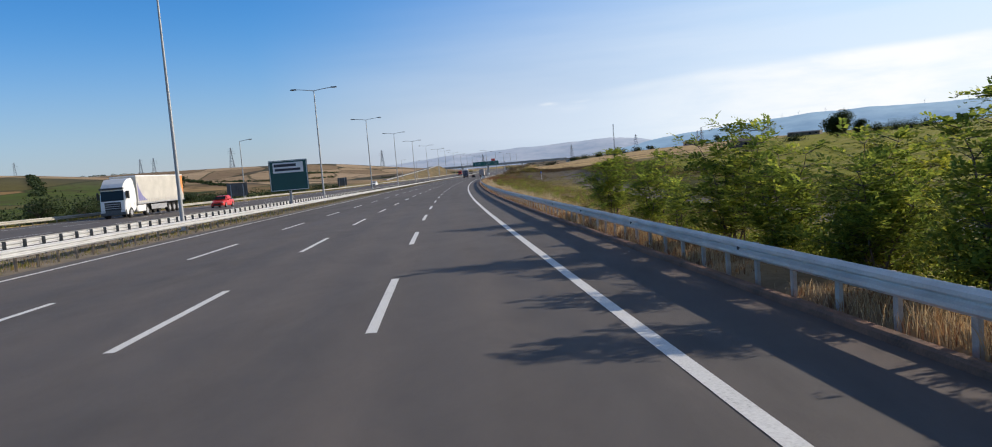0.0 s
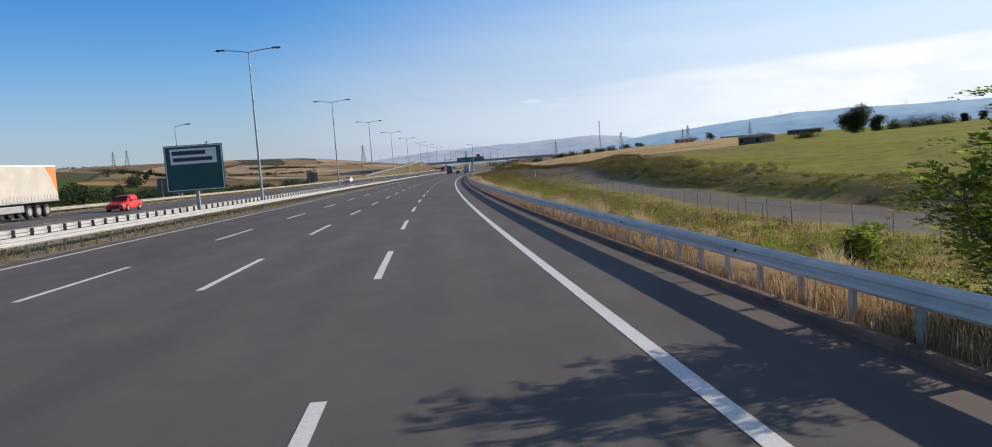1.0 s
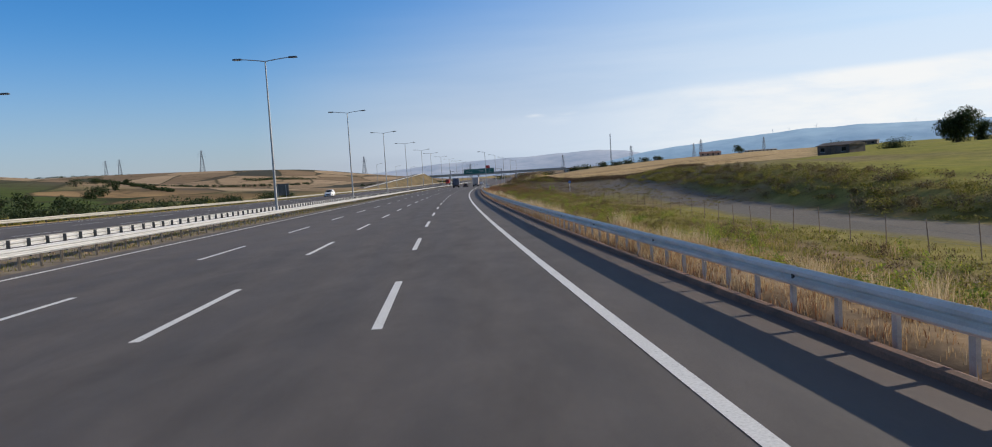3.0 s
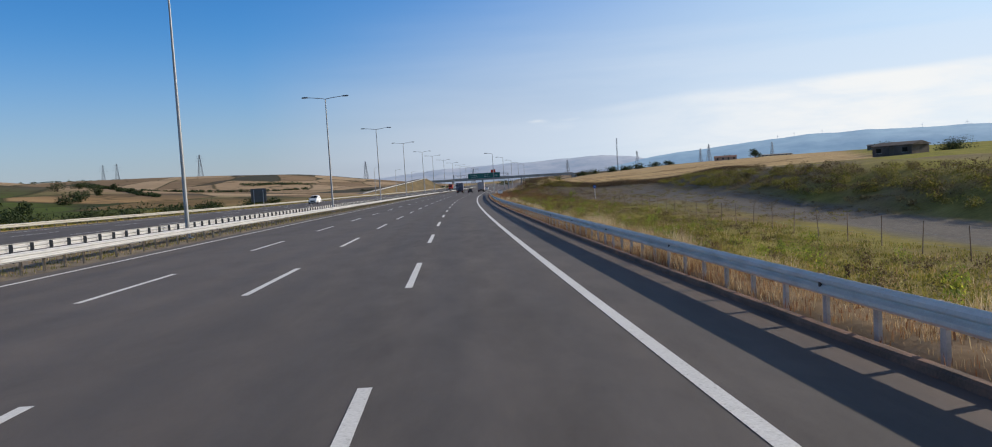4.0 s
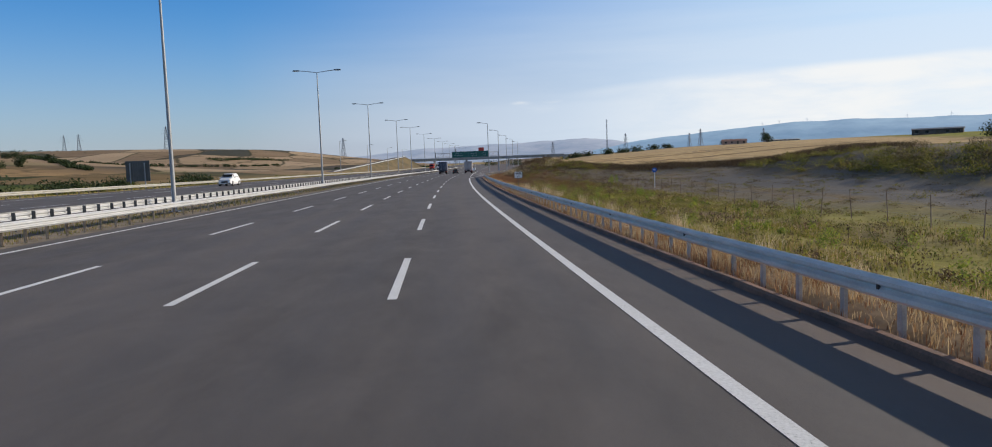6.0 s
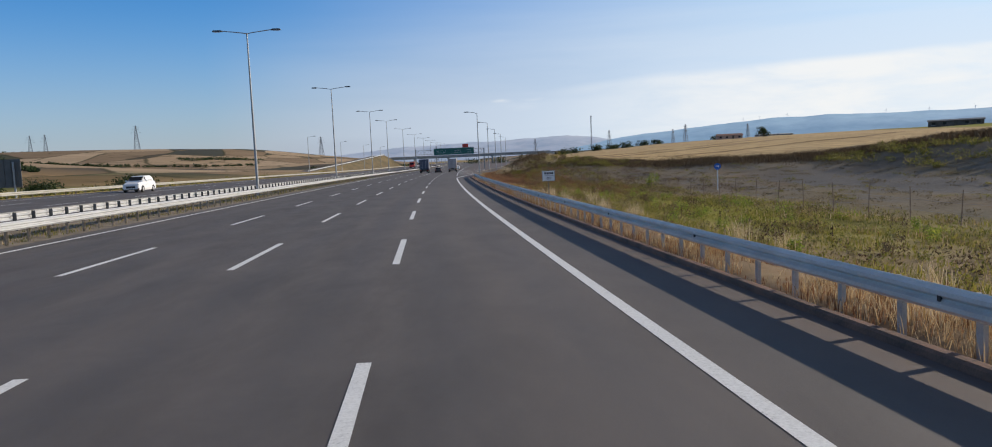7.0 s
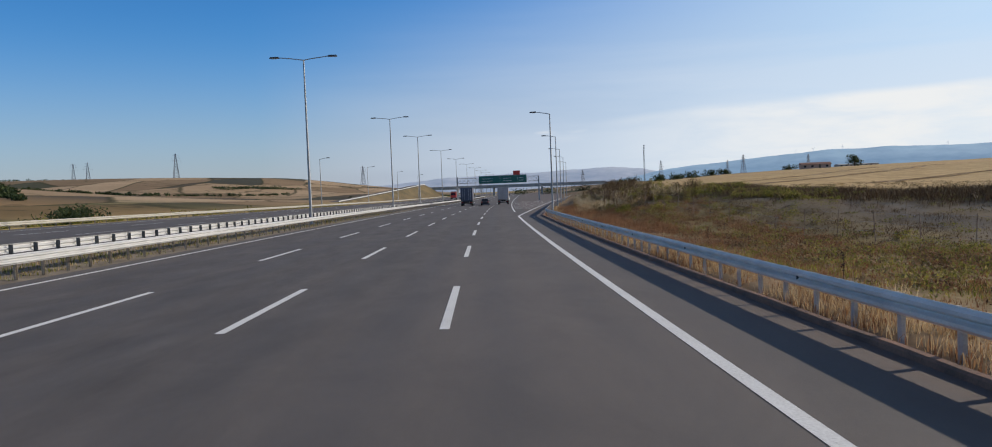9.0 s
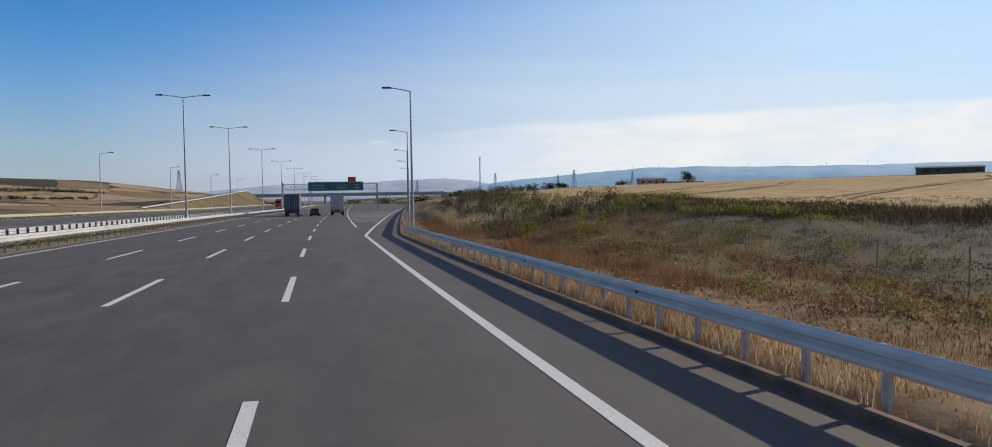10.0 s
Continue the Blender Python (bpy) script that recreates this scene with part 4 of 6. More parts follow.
def blue_sign(m):
    sign = thing("round_sign", m, "round blue sign with a white arrow on a pale post", "road sign")
    one_bar("post", (0, 0.04, -0.3), (0, 0.04, 2.2), 0.045, M_SIGN_WHITE, sign)
    disc = one_bar("disc", (0, -0.012, 2.12), (0, 0.012, 2.12), 0.29, M_SIGN_BLUE, sign, n=28)
    bm = bmesh.new()
    box(bm, (0.28, 0.008, 0.075), (-0.02, -0.018, 2.13), Matrix.Rotation(radians(20), 4, "Y"))
    box(bm, (0.17, 0.008, 0.07), (0.08, -0.018, 2.14), Matrix.Rotation(radians(70), 4, "Y"))
    part("arrow", bm, M_SIGN_WHITE, disc, "white arrow")
    return sign


by = 238.2
blue_sign(pose(7.4, by, ground_z(by, 7.4 - edge_x(by)) - 0.05, 0, 0, -10))


def gantry(s):
    g = thing("sign_gantry", stand(s, -0.8), "steel sign gantry with green direction boards over the road", "sign gantry")
    for x in (-17.6, 9.5):
        z = cross(x) if x < 4 else -0.1
        one_box("leg", (0.42, 0.42, 8.2), (x, 0.35, z + 4.0), M_POLE, g, 0.03)
    bm = bmesh.new()
    for z in (6.4, 8.0):
        for y in (0.15, 0.6):
            bar(bm, (-17.6, y, z), (9.5, y, z), 0.07, n=6)
    for k in range(18):
        x = -17.6 + 27.1 * k / 18
        bar(bm, (x, 0.15, 6.4), (x + 1.5, 0.15, 8.0), 0.04, n=5)
        bar(bm, (x, 0.6, 8.0), (x + 1.5, 0.6, 6.4), 0.04, n=5)
    part("truss", bm, M_POLE, g)
    for x, w in ((-6.85, 7.1), (-0.4, 5.75), (4.0, 3.0)):
        b = one_box("board", (w, 0.1, 2.6), (x, -0.1, 7.3), M_HAZED_GREEN, g, 0.02, "dark green direction board")
        for z in (6.8, 7.6):
            one_box("lettering", (w * 0.5, 0.012, 0.09), (x - w * 0.1, -0.16, z), M_SIGN_WHITE, b)
        one_box("border", (w * 0.96, 0.012, 0.05), (x, -0.16, 8.5), M_SIGN_WHITE, b)
    one_box("red_panel", (2.3, 0.08, 1.5), (2.2, -0.08, 9.25), M_SIGN_RED, g, 0.02, "red panel on top of the boards")
    return g


gantry(477.0)

# ---- bridge over the motorway, with its approach banks ----


def overpass(s):
    b = thing("overpass_bridge", stand(s, 0.0), "pale concrete road bridge crossing over the motorway", "bridge")
    one_box("deck", (135.0, 9.5, 1.3), (-7.0, 0, 6.3), M_CONCRETE, b, 0.06)
    for y in (-4.9, 4.9):
        one_box("parapet", (135.0, 0.3, 0.95), (-7.0, y, 7.4), M_CONCRETE, b, 0.03)
    for x in (-43.5, -17.8, 16.0):
        for y in (-3.0, 0.0, 3.0):
            one_bar("pier", (x, y, -0.5), (x, y, 5.7), 0.55, M_CONCRETE, b, n=14)
        one_box("pier_cap", (1.5, 8.6, 0.7), (x, 0, 5.4), M_CONCRETE, b, 0.05)
    one_box("abutment", (4.0, 10.5, 7.5), (-73.0, 0, 2.6), M_BRICK_RED, b, 0.08, "reddish abutment wall")
    one_box("abutment", (4.0, 10.5, 7.5), (61.5, 0, 2.6), M_CONCRETE, b, 0.08)
    return b


overpass(760.0)


def bank(name, points, half, slope, material, label, base=-3.0):
    """An earth bank under a ramp: a crest line with a flat top and sloping sides."""
    v, f = [], []
    for k, p in enumerate(points):
        a = Vector(points[max(0, k - 1)])
        d = (Vector(points[min(len(points) - 1, k + 1)]) - a).to_2d().normalized()
        n = Vector((d.y, -d.x))
        p = Vector(p)
        drop = p.z - base
        for off, z in ((-half - slope * drop, base), (-half, p.z), (half, p.z), (half + slope * drop, base)):
            v.append((p.x + n.x * off, p.y + n.y * off, z))
    for k in range(len(points) - 1):
        for q in range(3):
            f.append((k * 4 + q, k * 4 + q + 1, (k + 1) * 4 + q + 1, (k + 1) * 4 + q))
    f += [(0, 1, 2, 3), tuple((len(points) - 1) * 4 + q for q in (3, 2, 1, 0))]
    return tagged(plain(name, v, f, material), label, "embankment", kind="structure")


M_BANK = grainy("dry_bank", (0.09, 0.072, 0.034), (0.20, 0.145, 0.068), 0.15, 1.5, 0.95, 0, 0.6, 0.2)
o = at(760.0, 0.0)
left_crest = [(o.x - 71 - 3.4 * k, o.y - 2.0 - 12.0 * k - 0.4 * k * k, o.z + 9.6 - 1.0 * k) for k in range(10)]
bank("embankment", left_crest, 5.5, 1.7, M_BANK, "dry grassy embankment carrying a ramp up to the bridge", o.z - 2.0)
plain("ramp_surface", [(x + dx, y, z + 0.05) for x, y, z in left_crest for dx in (-4.5, 4.5)], [(2 * k, 2 * k + 1, 2 * k + 3, 2 * k + 2) for k in range(9)], M_ASPHALT)
tagged(bpy.data.objects["ramp_surface"], "grey asphalt ramp on top of the embankment", "road", kind="structure")
bpy.data.objects["ramp_surface"].data.uv_layers.new(name="across")
rv, rf = [], []
for x, y, z in left_crest:
    for dz, dy in ((0.45, 0.0), (0.95, 0.0), (0.95, 0.08), (0.45, 0.08)):
        rv.append((x + 4.7, y + dy, z + dz))
for k in range(9):
    for q in range(4):
        rf.append((k * 4 + q, k * 4 + (q + 1) % 4, (k + 1) * 4 + (q + 1) % 4, (k + 1) * 4 + q))
ramp_rail = thing("guardrail", Matrix(), "pale guardrail along the ramp's edge", "guardrail")
plain("beam", rv, rf, M_RAIL_WHITE, ramp_rail)
for k in range(9):
    for q in range(3):
        a, b = Vector(left_crest[k]), Vector(left_crest[k + 1])
        p = a.lerp(b, q / 3)
        one_box("post", (0.12, 0.12, 1.0), (p.x + 4.75, p.y + 0.04, p.z + 0.4), M_POST_RUST, ramp_rail)
right_crest = [(o.x + 63 + 13.0 * k, o.y + 3.0 * k, o.z + 7.2 - 0.45 * k) for k in range(9)]
bank("embankment", right_crest, 5.5, 1.7, M_BANK, "dry grassy embankment at the end of the bridge", o.z - 2.0)

# ---- fence beside the service road ----


def fence_u(s):
    return float(np.interp(s, [40, 240, 262, 290, 330], [18.0, 18.0, 15.5, 12.0, 10.5]))


fence = thing("wire_fence", Matrix(), "wire fence on thin dark posts beside the service road", "fence")
bm = bmesh.new()
bar(bm, (0, 0, -0.3), (0, 0, 1.5), 0.026, 0.022, 6)
fence_post = bpy.data.meshes.new("fence_post")
bm.to_mesh(fence_post)
bm.free()
fence_post.materials.append(M_WOOD)
tops = []
rng = random.Random(5)
s = 36.0
while s < 330:
    y = s
    u = fence_u(s)
    x = edge_x(y) + u
    z = ground_z(y, u)
    ob = new("fence_post", fence_post)
    ob.parent = fence
    ob.matrix_basis = pose(x, y, z, rng.uniform(-3, 3), rng.uniform(-4, 4), 0)
    tops.append(Vector((x, y, z)))
    s += 3.2
for h in (0.5, 0.95, 1.4):
    bm = bmesh.new()
    for a, b in zip(tops, tops[1:]):
        bar(bm, a + Vector((0, 0, h)), b + Vector((0, 0, h)), 0.004, n=3)
    part("wire", bm, M_LATTICE, fence)
gate = thing("pipe_gate", Matrix(), "double gate of thin rusty pipes in the wire fence", "gate")
feet = [Vector((edge_x(y) + 17.85, y, ground_z(y, 17.85))) for y in (67.8, 71.6, 75.4)]
for p in feet:
    one_bar("post", p - Vector((0, 0, 0.2)), p + Vector((0, 0, 1.15)), 0.022, M_WOOD, gate)
for a, b in zip(feet, feet[1:]):
    for h in (0.25, 1.12):
        one_bar("rail", a + Vector((0, 0, h)), b + Vector((0, 0, h)), 0.011, M_WOOD, gate)

# ---- plants ----


def leaf_cloud(rng, blobs, count, size, flat=0.35):
    """Corners and faces of many small leaves filling the blobs (centre, radii)."""
    v, f = [], []
    weights = [b[1][0] * b[1][1] * b[1][2] for b in blobs]
    for _ in range(count):
        c, r = rng.choices(blobs, weights)[0]
        d = Vector((rng.gauss(0, 1), rng.gauss(0, 1), rng.gauss(0, 1))).normalized() * (rng.random() ** 0.45)
        p = Vector((c[0] + d.x * r[0], c[1] + d.y * r[1], c[2] + d.z * r[2]))
        a = Vector((rng.uniform(-1, 1), rng.uniform(-1, 1), rng.uniform(-flat, flat))).normalized()
        b = a.cross(Vector((rng.uniform(-0.5, 0.5), rng.uniform(-0.5, 0.5), 1.0))).normalized()
        k = size * rng.uniform(0.6, 1.4)
        i = len(v)
        v += [p - a * k, p + b * k * 0.42, p + a * k, p - b * k * 0.42]
        f.append((i, i + 1, i + 2, i + 3))
    return v, f


def limb(bm, rng, a, d, length, r, depth, tips):
    """A crooked tapering branch with side branches."""
    p = Vector(a)
    for k in range(3):
        q = p + d * length / 3
        bar(bm, p, q, r * (1 - k * 0.22), r * (1 - (k + 1) * 0.22), 6)
        p = q
        d = (d + Vector((rng.uniform(-0.25, 0.25), rng.uniform(-0.25, 0.25), rng.uniform(-0.05, 0.2)))).normalized()
        if depth:
            for _ in range(2):
                e = (d + Vector((rng.uniform(-1, 1), rng.uniform(-1, 1), rng.uniform(-0.15, 0.5)))).normalized()
                limb(bm, rng, p, e, length * 0.55, r * 0.5, depth - 1, tips)
    tips.append(p)


def frond(v, f, rng, p, d, length, leaf):
    """One feathery compound leaf: pairs of leaflets along a drooping stalk."""
    side = d.cross(Vector((0, 0, 1)))
    side = side.normalized() if side.length > 0.01 else Vector((1, 0, 0))
    lift = side.cross(d)
    n = max(4, int(length / (leaf * 0.9)))
    for k in range(1, n + 1):
        t = k / n
        q = p + d * length * t + Vector((0, 0, -0.35 * length * t * t))
        for sg in (-1, 1):
            a = (side * sg * 0.9 + d * 0.45 + lift * rng.uniform(-0.3, 0.25)).normalized()
            b = a.cross(lift + side * rng.uniform(-0.4, 0.4)).normalized()
            w = leaf * rng.uniform(0.8, 1.35) * (1.2 - 0.4 * t)
            i = len(v)
            v += [q, q + a * w * 0.5 + b * w * 0.3, q + a * w, q + a * w * 0.5 - b * w * 0.3]
            f.append((i, i + 1, i + 2, i + 3))


def sapling(m, height, spread, stems, label, seed, leaf=0.085, material=None, low=0.2):
    """A young roadside acacia: several stems, side shoots, feathery leaves with gaps between them."""
    rng = random.Random(seed)
    tree = thing("roadside_tree", m, label, "tree", "roadside trees")
    bm, v, f = bmesh.new(), [], []
    for k in range(stems):
        a = 6.283 * (k + rng.uniform(-0.3, 0.3)) / stems
        out = rng.uniform(0.15, 0.55) * spread
        top = Vector((math.cos(a) * out, math.sin(a) * out, 0.84 * height * (1.0 if k < 2 else rng.uniform(0.6, 0.92))))
        foot = Vector((math.cos(a) * 0.12, math.sin(a) * 0.12, -0.2))
        p, joints = foot, 8
        for j in range(joints):
            t = (j + 1) / joints
            q = foot.lerp(top, t) + Vector((rng.uniform(-0.07, 0.07), rng.uniform(-0.07, 0.07), 0.12 * height * t * (1 - t)))
            bar(bm, p, q, 0.034 * (1 - 0.8 * (t - 1 / joints)), 0.034 * (1 - 0.8 * t), 5)
            if t > low:
                for _ in range(3):
                    b = rng.uniform(0, 6.283)
                    reach = spread * rng.uniform(0.3, 0.95) * (1.05 - 0.6 * t)
                    d = Vector((math.cos(b), math.sin(b), rng.uniform(0.05, 0.55))).normalized()
                    end = q + d * reach
                    bar(bm, q, end, 0.012, 0.004, 4)
                    for w in range(max(2, int(reach / 0.13))):
                        c = q + d * reach * (w + 1) / max(2, int(reach / 0.13))
                        for _ in range(2):
                            e = (d * 0.8 + Vector((rng.uniform(-1, 1), rng.uniform(-1, 1), rng.uniform(-0.2, 0.6)))).normalized()
                            frond(v, f, rng, c, e, leaf * rng.uniform(3.2, 5.0), leaf)
            p = q
        for _ in range(5):
            e = Vector((rng.uniform(-1, 1), rng.uniform(-1, 1), rng.uniform(0.2, 1.2))).normalized()
            frond(v, f, rng, p, e, leaf * rng.uniform(4, 5.5), leaf)
    part("trunk", bm, M_BARK, tree)
    plain("crown", v, f, material or M_LEAF, tree)
    return tree


for n, (y, u, h, w, stems) in enumerate(((2.0, 6.2, 2.9, 1.8, 5), (6.0, 5.6, 2.7, 1.7, 5), (8.4, 7.4, 3.3, 1.8, 6), (11.7, 5.9, 3.95, 1.45, 6), (12.6, 8.4, 3.7, 1.8, 6), (14.6, 5.6, 3.2, 1.7, 6), (16.6, 7.2, 3.5, 1.8, 6), (18.2, 5.4, 3.0, 1.5, 6), (20.6, 5.2, 3.75, 1.8, 7), (23.8, 4.7, 1.75, 0.6, 3), (29.9, 5.8, 3.3, 1.7, 5), (34.0, 4.95, 3.45, 1.65, 6), (46.0, 9.5, 1.3, 0.9, 4))):
    label = "young green acacia tree behind the guardrail" if h > 2.95 else "low bushy green acacia behind the guardrail"
    bright = n in (2, 4, 6)
    sapling(pose(edge_x(y) + u, y, ground_z(y, u) - 0.02), h, w, stems, label, 100 + n, 0.105, M_LEAF_BRIGHT if bright else M_LEAF, 0.06 if h < 2.95 else 0.14)


def round_tree(x, y, height, width, leaves, label, seed, leaf=0.3, material=None, low=0.25, fat=1.0):
    """A grown tree far off: trunk, limbs and an uneven leafy crown."""
    rng = random.Random(seed)
    u = x - edge_x(y)
    tree = thing("tree", pose(x, y, ground_z(y, u) - 0.1), label, "tree")
    bm, tips = bmesh.new(), []
    bar(bm, (0, 0, -0.2), (0, 0, height * 0.45), width * 0.05, width * 0.035, 8)
    for _ in range(5):
        d = Vector((rng.uniform(-0.8, 0.8), rng.uniform(-0.8, 0.8), 0.8)).normalized()
        limb(bm, rng, (0, 0, height * rng.uniform(0.25, 0.45)), d, height * 0.4, width * 0.025, 0, tips)
    part("trunk", bm, M_BARK, tree)
    blobs = []
    for _ in range(int(15 * fat)):
        a, r = rng.uniform(0, 6.28), width * 0.5 * rng.uniform(0.0, 0.75)
        z = height * rng.uniform(low, 0.88)
        k = fat * width * rng.uniform(0.13, 0.24) * (1.15 - 0.5 * abs(z / height - 0.55))
        blobs.append(((math.cos(a) * r, math.sin(a) * r, z), (k, k, k * 0.85)))
    v, f = leaf_cloud(rng, blobs, leaves, leaf, 0.8)
    plain("crown", v, f, material or M_LEAF_DARK, tree)
    return tree


round_tree(119.7, 284.6, 9.0, 10.5, 15000, "big dark green tree standing on the field's crest", 1, 0.27, None, 0.02, 1.5)
round_tree(131.0, 292.0, 5.5, 6.5, 5000, "dark green tree beside a bigger one", 2, 0.25, None, 0.0, 1.4)
for k, (x, y, h, w) in enumerate(((142, 300, 2.6, 9), (151, 305, 3.0, 10), (160, 310, 2.7, 9), (170, 316, 2.4, 9), (182, 324, 3.2, 4), (192, 328, 3.6, 3.5), (108, 296, 2.2, 9), (96, 305, 2.2, 8))):
    round_tree(x, y, h, w, 2400, "dark green hedge tree on the field's crest", 10 + k, 0.25, None, -0.05, 1.4)
round_tree(170.0, 628.0, 7.0, 9.0, 1400, "dark green tree beside the farmhouse", 30, 0.4, None, 0.15)
for k, (x, y, h, w) in enumerate(((80, 690, 3.0, 13), (91, 696, 2.4, 12), (102, 704, 2.8, 14), (120, 722, 3.0, 12), (60, 720, 2.6, 15), (40, 760, 3.0, 18), (72, 742, 2.4, 16), (140, 760, 3.0, 10), (20, 820, 3.0, 20), (0, 850, 3.0, 20), (200, 800, 4, 14))):
    round_tree(x, y, h, w, 500, "distant dark trees among the fields", 40 + k, 0.7, None, 0.05)
rng = random.Random(17)
for k in range(34):
    y = 80.0 + 8.6 * k + rng.uniform(-4, 4)
    u = rng.uniform(-92, -62)
    round_tree(edge_x(y) + u, y, rng.uniform(1.9, 3.6) * (1.0 if k < 20 else 0.6), rng.uniform(8.0, 14.0), 900, "dark green bush in the hollow beyond the motorway", 60 + k, 0.33, None, 0.02)
for k in range(22):
    y = 84.0 + 5.2 * k + rng.uniform(-2, 2)
    round_tree(edge_x(y) - 46.0 - 0.16 * (y - 84.0) + rng.uniform(-5, 3), y, rng.uniform(2.4, 3.9), rng.uniform(4.0, 7.5), 1300, "dark green bush below the far guardrail", 200 + k, 0.2, None, 0.0, 1.3)
for k in range(16):
    y = 260.0 + 22.0 * k
    x = edge_x(y) - 120 - 9.0 * k + rng.uniform(-15, 15)
    round_tree(x, y, rng.uniform(2.5, 4.5), rng.uniform(6.0, 12.0), 420, "dark green hedge bush between hillside fields", 120 + k, 0.5, None, 0.02)


def blades(name, spots, height, width, material, label, category, seed, per=5, spread=0.16, lean=0.35):
    """Tufts of grass blades standing on the land."""
    rng = random.Random(seed)
    v, f = [], []
    for x, y, z, k in spots:
        for _ in range(per):
            a = rng.uniform(0, 6.28)
            px, py = x + rng.gauss(0, spread), y + rng.gauss(0, spread)
            h = height * k * rng.uniform(0.55, 1.15)
            w = width * rng.uniform(0.6, 1.3)
            dx, dy = math.cos(a), math.sin(a)
            l = h * rng.uniform(0.05, lean)
            b = rng.uniform(0, 6.28)
            lx, ly = math.cos(b) * l, math.sin(b) * l
            i = len(v)
            v += [(px - dx * w, py - dy * w, z - 0.05), (px + dx * w, py + dy * w, z - 0.05), (px + lx * 0.4 + dx * w * 0.8, py + ly * 0.4 + dy * w * 0.8, z + h * 0.6), (px + lx * 0.4 - dx * w * 0.8, py + ly * 0.4 - dy * w * 0.8, z + h * 0.6), (px + lx, py + ly, z + h)]
            f += [(i, i + 1, i + 2, i + 3), (i + 3, i + 2, i + 4)]
    return tagged(plain(name, v, f, material), label, category, kind="stuff")


def scatter(rng, count, s_a, s_b, u_a, u_b, want=None, follow=1.0):
    out = []
    while len(out) < count:
        y, u = rng.uniform(s_a, s_b), rng.uniform(u_a, u_b)
        n = noise.noise(Vector((u * 0.4, y * 0.18, 1.0))) + 0.6 * noise.noise(Vector((u * 1.3, y * 0.9, 3.0)))
        if want is not None and n + rng.uniform(-0.3, 0.3) < want:
            continue
        w = u + follow * ramp(y)
        out.append((edge_x(y) + w, y, ground_z(y, w), max(0.25, 0.5 + 1.1 * n + rng.uniform(-0.1, 0.5))))
    return out


rng = random.Random(21)
blades("dry_grass", scatter(rng, 12500, -4, 340, 2.9, 4.8, -0.25), 0.27, 0.0055, M_DRY, "tall dry golden grass along the guardrail", "grass", 1, 7, 0.14, 0.9)
blades("dry_grass", scatter(rng, 1300, 24, 175, 4.4, 8.5, 0.4), 0.3, 0.006, M_DRY, "loose dry golden grass on the verge slope", "grass", 2, 7, 0.22, 1.0)
blades("dry_weeds", scatter(rng, 9000, -4, 340, 2.8, 5.6, -0.35), 0.22, 0.009, M_RUST, "rust-brown stalks along the guardrail", "weeds", 30, 6, 0.15, 0.6)
blades("dry_grass", scatter(rng, 115, 34, 240, 3.4, 6.0, 0.1), 0.62, 0.005, M_PALE, "tall pale tufts of dry grass on the verge", "grass", 31, 75, 0.15, 0.6)
blades("weeds", scatter(rng, 5200, 0, 330, -18.7, -16.9, None, 0.0), 0.14, 0.01, M_WEED, "short green weeds in the median", "weeds", 32, 5, 0.12)
blades("dry_grass", scatter(rng, 1500, 40, 240, 8.0, 20.0, 0.45), 0.24, 0.010, M_DRY, "patches of dry grass below the verge", "grass", 3, 6, 0.3)
blades("weeds", scatter(rng, 5500, 0, 255, 4.8, 12.0, -0.1), 0.20, 0.012, M_WEED, "low green weeds below the verge", "weeds", 4, 8, 0.2, 0.9)
blades("weeds", scatter(rng, 5000, 30, 255, 11.0, 20.0, -0.1), 0.18, 0.016, M_WEED, "low green weeds below the verge", "weeds", 5, 8, 0.28, 0.9)
blades("dry_grass", scatter(rng, 650, 302, 390, 7.0, 18.0, 0.1), 0.95, 0.014, M_PALE, "tall pale tufts of grass on the cutting's mound", "grass", 33, 14, 0.3, 0.5)
blades("dry_grass", scatter(rng, 4500, 300, 395, 6.5, 20.0, -0.05), 0.6, 0.012, M_DRY, "rough golden grass on the cutting's mound", "grass", 17, 6, 0.3)
blades("dry_weeds", scatter(rng, 5000, 236, 325, 5.0, 15.0, -0.25), 0.20, 0.008, M_RUST, "low rust-brown weeds in the ditch", "weeds", 16, 8, 0.28, 0.9)
blades("dry_weeds", scatter(rng, 4000, 235, 330, 8.0, 24.0, -0.15), 0.16, 0.010, M_BROWN, "low dry brown weeds below the cutting", "weeds", 15, 8, 0.28, 0.8)
blades("dry_grass", scatter(rng, 3000, 0, 330, -18.6, -17.0, None, 0.0), 0.13, 0.008, M_DRY, "short dry grass in the median", "grass", 6, 5, 0.12)
for ob in [o for o in bpy.data.objects if o.name.startswith(("dry_grass", "weeds")) and o["label"].startswith("short")]:
    for p in ob.data.vertices:       # the strip lies higher than the sunk sheet under it
        p.co.z += 0.32


def scrub(name, patches, material, label, seed, leaf=0.12):
    """A run of low scrub, built leaf by leaf over the land."""
    rng = random.Random(seed)
    v, f = [], []
    for y, u, h, w, n in patches:
        base = ground_z(y, u)
        blobs = []
        for _ in range(5):
            k = w * rng.uniform(0.25, 0.5)
            blobs.append(((edge_x(y) + u + rng.uniform(-w, w) * 0.6, y + rng.uniform(-w, w) * 0.8, base + h * rng.uniform(0.1, 0.7)), (k, k * 1.2, h * 0.4)))
        a, b = leaf_cloud(rng, blobs, n, leaf, 0.9)
        i = len(v)
        v += a
        f += [tuple(i + q for q in face) for face in b]
    return tagged(plain(name, v, f, material), label, "shrubs", kind="stuff")


